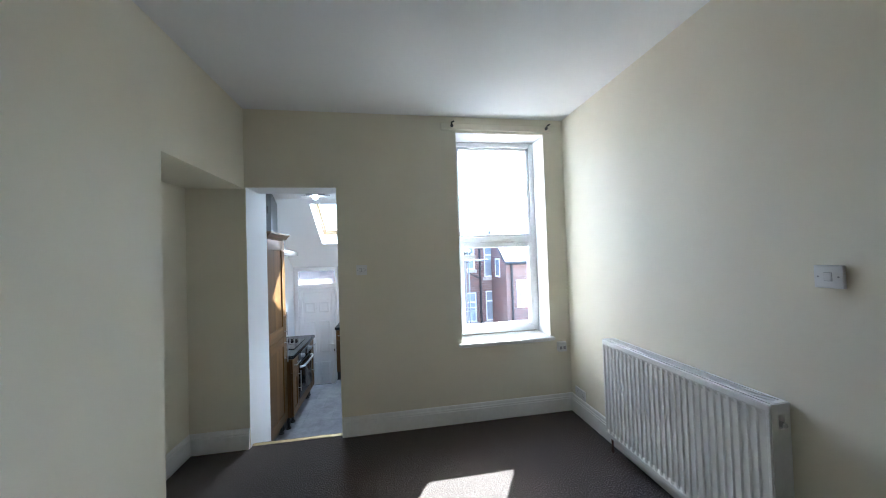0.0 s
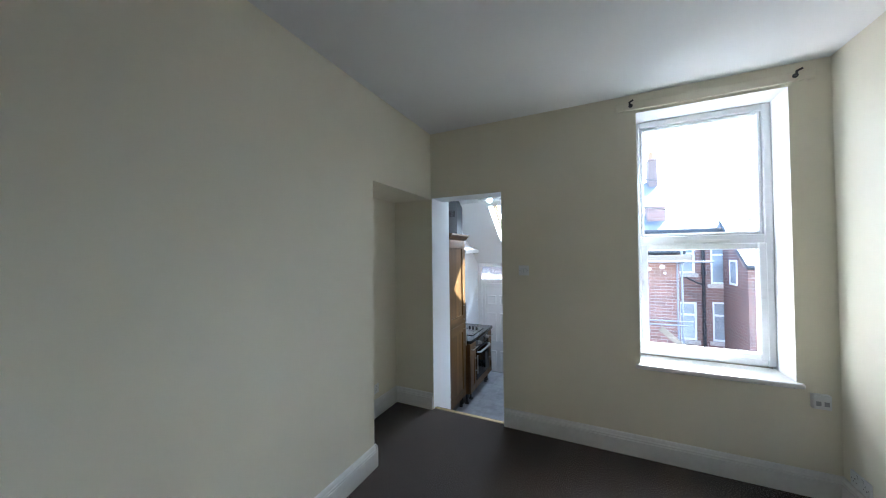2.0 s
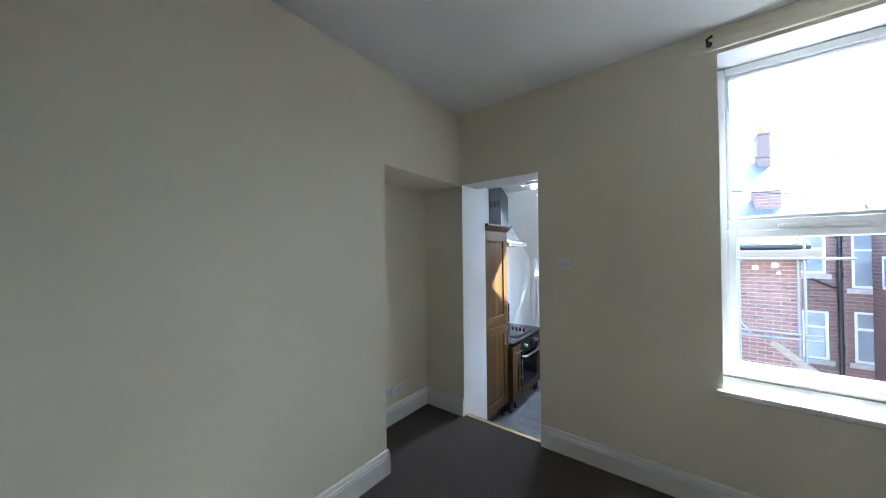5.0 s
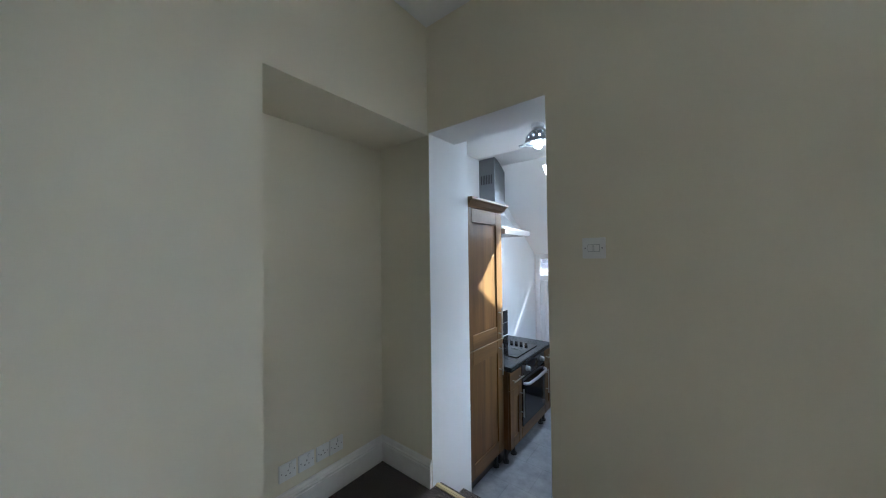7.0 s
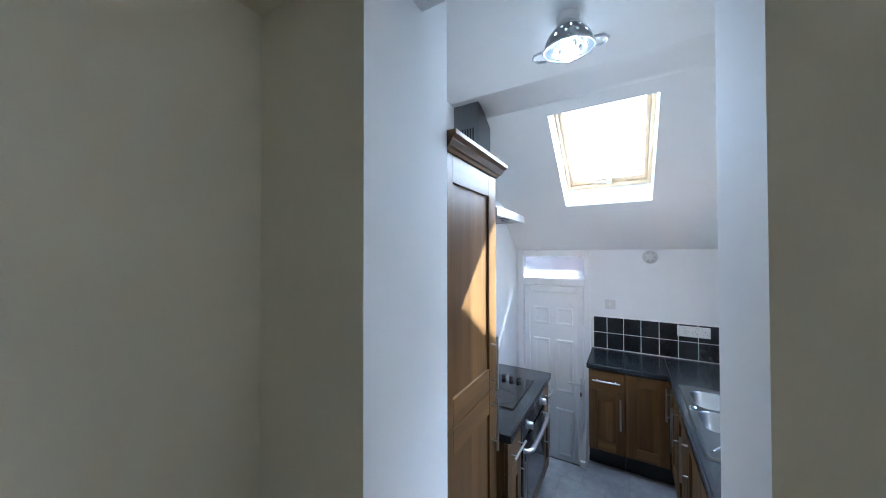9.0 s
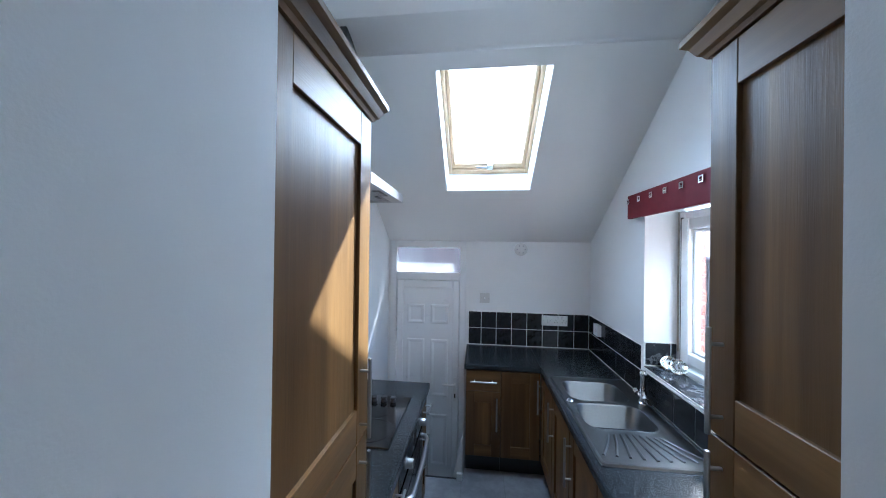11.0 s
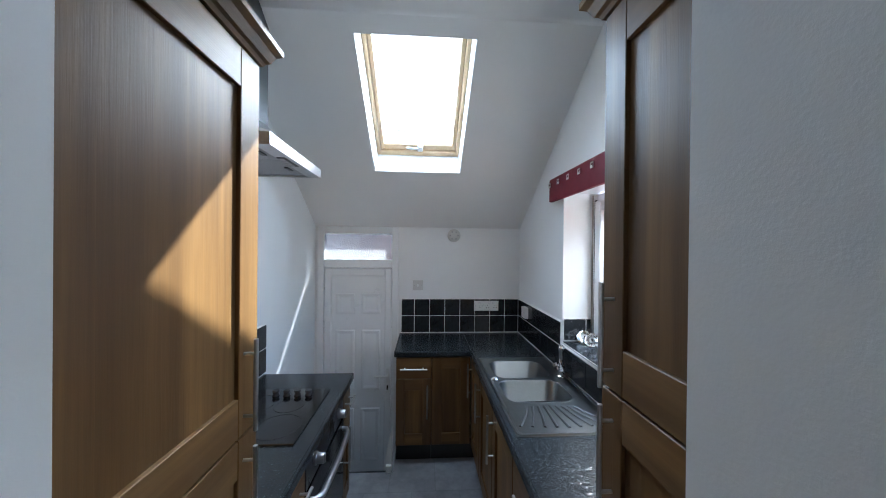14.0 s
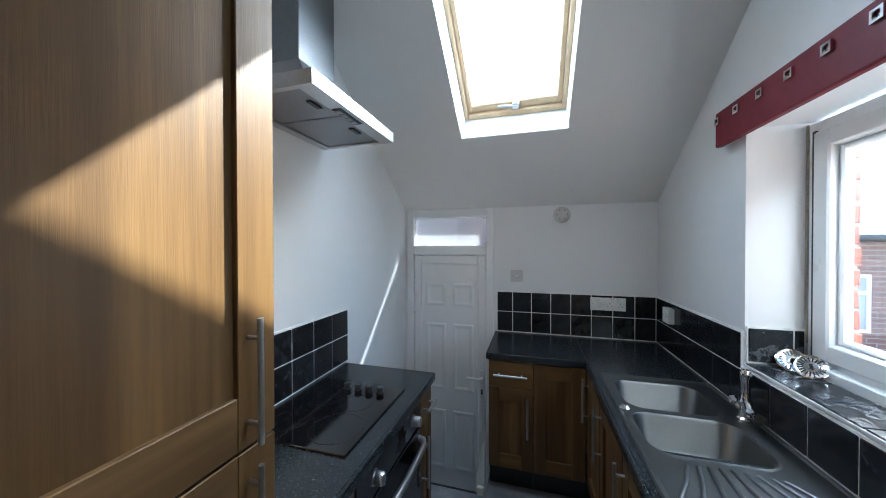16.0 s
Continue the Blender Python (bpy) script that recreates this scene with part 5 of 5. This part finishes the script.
path += [(4.362 - 0.020 * (1 - math.cos(a * math.pi / 8)), BZ - 0.974 - 0.020 * math.sin(a * math.pi / 8)) for a in range(1, 8)]
path += [(4.322 + 0.016 * (k / 106), BZ - 0.974 + 0.009 * k) for k in range(107)]
for y, z in path:
    c = bmesh.new()
    bmesh.ops.create_icosphere(c, subdivisions=1, radius=0.0030)
    c.transform(Matrix.Translation((BX - 0.008, y, z)))
    join(b, c)
tagged(part("chain", b, plain("bead_chain_metal", (0.30, 0.27, 0.19), 0.4, 0.7), blind, "dull brass-coloured bead chain"), kind="stuff")
part("chain_cord", tube([(BX - 0.008, y, z) for y, z in path[::6]], 0.0009, 6), WHITE_PLASTIC, blind)


# ---- outdoors: yard, opposite terrace, scaffold ----
GZ0 = -2.9
solid("ground", box(-120, -80, GZ0 - 0.2, 120, 160, GZ0), CONCRETE, "grey concrete yards and back lane", "ground", "structure")


bm = box(-2.05, YS - 0.2, GZ0, XR + 0.18, 3.56, -0.3)
solid("wall_lower_storey", bm, BRICK, "red brick storey under the flat", "wall", "structure")
bm = slab(2, GZ0, KZ - 0.66, (-2.05, 0.175), (3.561, KN + 0.26))
solid("wall_lower_kitchen", bm, BRICK, "red brick storey under the kitchen", "wall", "structure")


def house_window(owner, x0, x1, z0, z1, y, split):
    fr = bmesh.new()
    slab(1, y - 0.015, y + 0.05, (x0, x1), (z0, z1), ((x0 + 0.05, x1 - 0.05, z0 + 0.05, split - 0.025), (x0 + 0.05, x1 - 0.05, split + 0.025, z1 - 0.05)), bm=fr)
    w = part("window", fr, UPVC, owner, "white plastic window")
    part("pane", box(x0 + 0.03, y + 0.012, z0 + 0.03, x1 - 0.03, y + 0.02, z1 - 0.03), FAR_GLASS, w)
    part("sill", box(x0 - 0.07, y - 0.06, z0 - 0.11, x1 + 0.07, y + 0.02, z0 - 0.002, 0.01), STONE, w, "pale stone sill")
    part("lintel", box(x0 - 0.09, y - 0.02, z1 + 0.002, x1 + 0.09, y + 0.03, z1 + 0.17, 0.008), STONE, w, "pale stone lintel")


def roof_plate(x0, x1, y0, z0, y1, z1, t=0.09):
    a = math.atan2(z1 - z0, y1 - y0)
    b = slab(2, 0.0, t, (x0, x1), (0.0, math.hypot(y1 - y0, z1 - z0)))
    b.transform(Matrix.Translation((0, y0, z0)) @ Matrix.Rotation(a, 4, "X"))
    return b


terrace = thing("terraced_house", (3, 11, GZ0), "red brick terraced house with slate roof and white windows", "house")
TY = 11.0
wins = [(2.12, 2.53, 0.94, 1.78, 1.48), (2.86, 3.31, 0.66, 1.84, 1.44), (2.15, 2.55, -0.89, 0.15, -0.2), (2.88, 3.33, -0.87, 0.18, -0.18),
        (-3.2, -2.6, 0.62, 1.83, 1.42), (8.4, 9.0, 0.62, 1.83, 1.42), (10.4, 11.0, 0.62, 1.83, 1.42)]
part("wall", slab(1, TY, TY + 0.3, (-14, 24), (GZ0, 2.14), [(w[0], w[1], w[2], w[3]) for w in wins]), BRICK, terrace)
part("roof", roof_plate(-14, 24, TY - 0.18, 2.07, TY + 2.7, 3.95), SLATE, terrace, "weathered grey slate roof")
part("rear_roof", roof_plate(-14, 24, TY + 2.68, 3.97, TY + 5.6, 2.1), SLATE, terrace)
part("rear_wall", slab(1, TY + 5.2, TY + 5.5, (-14, 24), (GZ0, 2.1)), BRICK, terrace)
part("gutter", rod((-14, TY - 0.20, 2.06), (24, TY - 0.20, 2.06), 0.055, 10), LEAD, terrace, "black gutter")
for w in wins:
    house_window(terrace, *w[:4], TY + 0.05, w[4])
b = rod((2.69, TY - 0.06, GZ0), (2.69, TY - 0.06, 2.05), 0.036, 10)
for z in (-0.6, 0.9, 1.7):
    rod((2.69, TY - 0.06, z), (2.69, TY - 0.06, z + 0.09), 0.05, 10, bm=b)
tube([(2.69, TY - 0.06, 0.62), (2.50, TY - 0.06, 0.72), (2.30, TY - 0.06, 0.84)], 0.02, bm=b)
part("soil_pipe", b, LEAD, terrace, "black cast iron soil pipe")
for x0, x1, top in ((1.84, 2.10, 4.72), (-5.0, -4.2, 4.7)):
    c = part("chimney", box(x0, TY + 2.3, 3.3, x1, TY + 2.9, top, 0.01), HAZED_BRICK, terrace, "grey-brown brick chimney stack")
    part("chimney_cap", box(x0 - 0.012, TY + 2.28, top + 0.001, x1 + 0.012, TY + 2.92, top + 0.06, 0.01), HAZED_BRICK, c)
    part("chimney_pot", lathe(((0.10, 0.0), (0.09, 0.25), (0.11, 0.28), (0.08, 0.30), (0.07, 0.1)), ((x0 + x1) / 2, TY + 2.6, top + 0.06), n=14), TERRACOTTA, c)


b = box(1.48, TY + 0.2, 2.2, 1.93, TY + 0.65, 2.84, 0.012)
c = part("low_stack", b, BRICK, terrace, "short brick stack on the roof slope")
part("stack_cap", box(1.46, TY + 0.18, 2.841, 1.95, TY + 0.67, 2.88, 0.008), STONE, c)


def offshoot(x0, x1, y0, eave, ridge, label, windows=()):
    o = thing("rear_extension", ((x0 + x1) / 2, y0, GZ0), label, "house extension", "rear extensions")
    part("front_wall", slab(1, y0, y0 + 0.25, (x0, x1), (GZ0, eave)), BRICK, o)
    for xa in (x0, x1 - 0.25):
        b = bmesh.new()
        pr = [(y0 + 0.25, GZ0), (TY, GZ0), (TY, ridge - 0.05), (y0 + 0.25, eave)]
        rows = [[b.verts.new((x, y, z)) for y, z in pr] for x in (xa, xa + 0.25)]
        for i in range(4):
            b.faces.new((rows[0][i], rows[0][(i + 1) % 4], rows[1][(i + 1) % 4], rows[1][i]))
        b.faces.new(rows[0]), b.faces.new(rows[1])
        part("side_wall", b, BRICK, o)
    part("roof", roof_plate(x0 - 0.08, x1 + 0.08, y0 - 0.14, eave - 0.02, TY, ridge), SLATE, o, "grey slate lean-to roof")
    part("gutter", rod((x0 - 0.08, y0 - 0.17, eave), (x1 + 0.08, y0 - 0.17, eave), 0.05, 10), LEAD, o)
    part("downpipe", rod((x0 + 0.16, y0 - 0.05, GZ0), (x0 + 0.16, y0 - 0.05, eave), 0.035, 10), LEAD, o)
    return o


lo = offshoot(-1.6, 1.86, 9.45, 1.52, 1.98, "red brick rear extension with slate lean-to roof, patched holes")
for x, z, r in ((1.25, 1.12, 0.05), (1.52, 1.17, 0.055), (1.57, 1.02, 0.03)):
    b = rod((x, 9.443, z), (x, 9.452, z), r, 12)
    part("mortar_patch", b, UPVC, lo, "white filled hole")
ro = offshoot(3.12, 8.2, 9.55, 1.17, 2.32, "red brick rear extension with grey lean-to roof")
fr = bmesh.new()
slab(0, 3.102, 3.14, (10.1, 10.55), (0.70, 1.32), ((10.15, 10.50, 0.75, 1.27),), bm=fr)
w = part("window", fr, UPVC, ro, "small white plastic window")
part("pane", box(3.11, 10.13, 0.73, 3.116, 10.52, 1.29), FAR_GLASS, w)
fr = bmesh.new()
slab(1, 9.53, 9.56, (3.44, 3.78), (-0.20, 0.65), ((3.49, 3.73, -0.15, 0.36), (3.49, 3.73, 0.41, 0.60)), bm=fr)
w = part("window", fr, UPVC, ro)
part("pane", box(3.47, 9.54, -0.17, 3.75, 9.546, 0.62), FAR_GLASS, w)

yard = solid("yard_wall", box(3.2, 8.0, GZ0, 9.0, 8.22, -0.75, 0.02), BRICK, "red brick back yard wall", "yard wall", "structure")

sc = thing("scaffold", (1.4, 9.0, GZ0), "galvanised tube scaffold with a timber board", "scaffold")
SYs = 8.95
for x in (0.96, 1.80):
    for y in (SYs, SYs + 0.42):
        part("standard", rod((x, y, GZ0), (x, y, 1.95), 0.019, 10), SCAFFOLD_STEEL, sc)
for z in (1.30, -0.03, -0.12):
    part("ledger", rod((0.6, SYs - 0.03, z), (2.35 if z > 1 else 1.98, SYs - 0.03, z + 0.01), 0.019, 10), SCAFFOLD_STEEL, sc)
for x in (0.96, 1.80):
    part("transom", rod((x + 0.03, SYs - 0.1, 1.26), (x + 0.03, SYs + 0.5, 1.26), 0.024, 10), SCAFFOLD_STEEL, sc)
part("brace", rod((0.9, SYs + 0.03, 0.16), (1.12, SYs + 0.03, -0.08), 0.02, 10), SCAFFOLD_STEEL, sc)
part("toe_board", box(0.7, SYs - 0.07, 1.34, 1.98, SYs - 0.035, 1.46, 0.004), PLANK, sc, "weathered timber board")
part("plank", box(0.7, SYs, 1.290, 1.98, SYs + 0.42, 1.328, 0.004), PLANK, sc)
b = box(-0.35, -0.02, -0.06, 0.35, 0.02, 0.06, 0.004)
b.transform(Matrix.Translation((1.62, SYs - 0.1, -0.42)) @ Matrix.Rotation(radians(42), 4, "Y"))
part("loose_plank", b, PLANK, sc)
pole = solid("telegraph_pole", rod((-13.9, 10.2, GZ0), (-13.9, 10.2, 5.9), 0.14, 12, r2=0.10), PLANK, "brown timber telegraph pole", "pole")


def wire(a, b, sag):
    a, b = Vector(a), Vector(b)
    pts = [a.lerp(b, k / 20) - Vector((0, 0, sag * 4 * (k / 20) * (1 - k / 20))) for k in range(21)]
    tagged(solid("telephone_wire", tube(pts, 0.012, 6), LEAD), "thin black telephone wire over the back lane", "wire", "telephone wires")


wire((-13.9, 10.2, 5.70), (13.0, TY - 0.02, 2.12), 0.12)
wire((-13.9, 10.2, 5.85), (5.2, TY - 0.02, 2.12), 0.10)

# wall added behind the fanlight; plain colour stands in for brick blurred by frosting
solid("yard_stair_wall", box(-2.3, 6.48, GZ0, -0.75, 6.69, 1.58, 0.015), plain("plain_pinkish_wall", (0.42, 0.37, 0.36), 0.9, var=0.12, scale=5), "plain pale wall added behind the back door's fanlight", "wall", "structure")

# brick edge of the kitchen window's outer reveal
rev = bpy.data.objects["wall_kitchen_east"]
rnd = random.Random(4)
z, k = KWZ0 + 0.01, 0
brick_me = []
for v in range(3):
    b = box(-0.038, -0.028, -0.0315, 0.038, 0.028, 0.0315, 0.006, 2)
    bmesh.ops.recalc_face_normals(b, faces=b.faces[:])
    for vt in b.verts:
        vt.co += Vector((rnd.uniform(-1, 1), rnd.uniform(-1, 1), rnd.uniform(-1, 1))) * 0.003
    me = bpy.data.meshes.new("brick")
    b.to_mesh(me)
    b.free()
    me.materials.append(BRICK_PIECE)
    brick_me.append(me)
while z < KWZ1 - 0.07:
    for y in (KWY1 + 0.005, KWY0 - 0.005):
        ob = new("brick", brick_me[k % 3])
        ob.parent = rev
        ob.location = (0.138 + rnd.uniform(-0.006, 0.004), y, z + 0.033)
    z += 0.075
    k += 1
part("mortar", box(0.098, KWY1 - 0.017, KWZ0, 0.168, KWY1 - 0.001, KWZ1 - 0.005), MORTAR, rev)
part("outer_cill", box(0.097, KWY0 + 0.026, KWZ0 - 0.02, 0.23, KWY1 - 0.026, KWZ0 + 0.008, 0.006), STONE, rev)
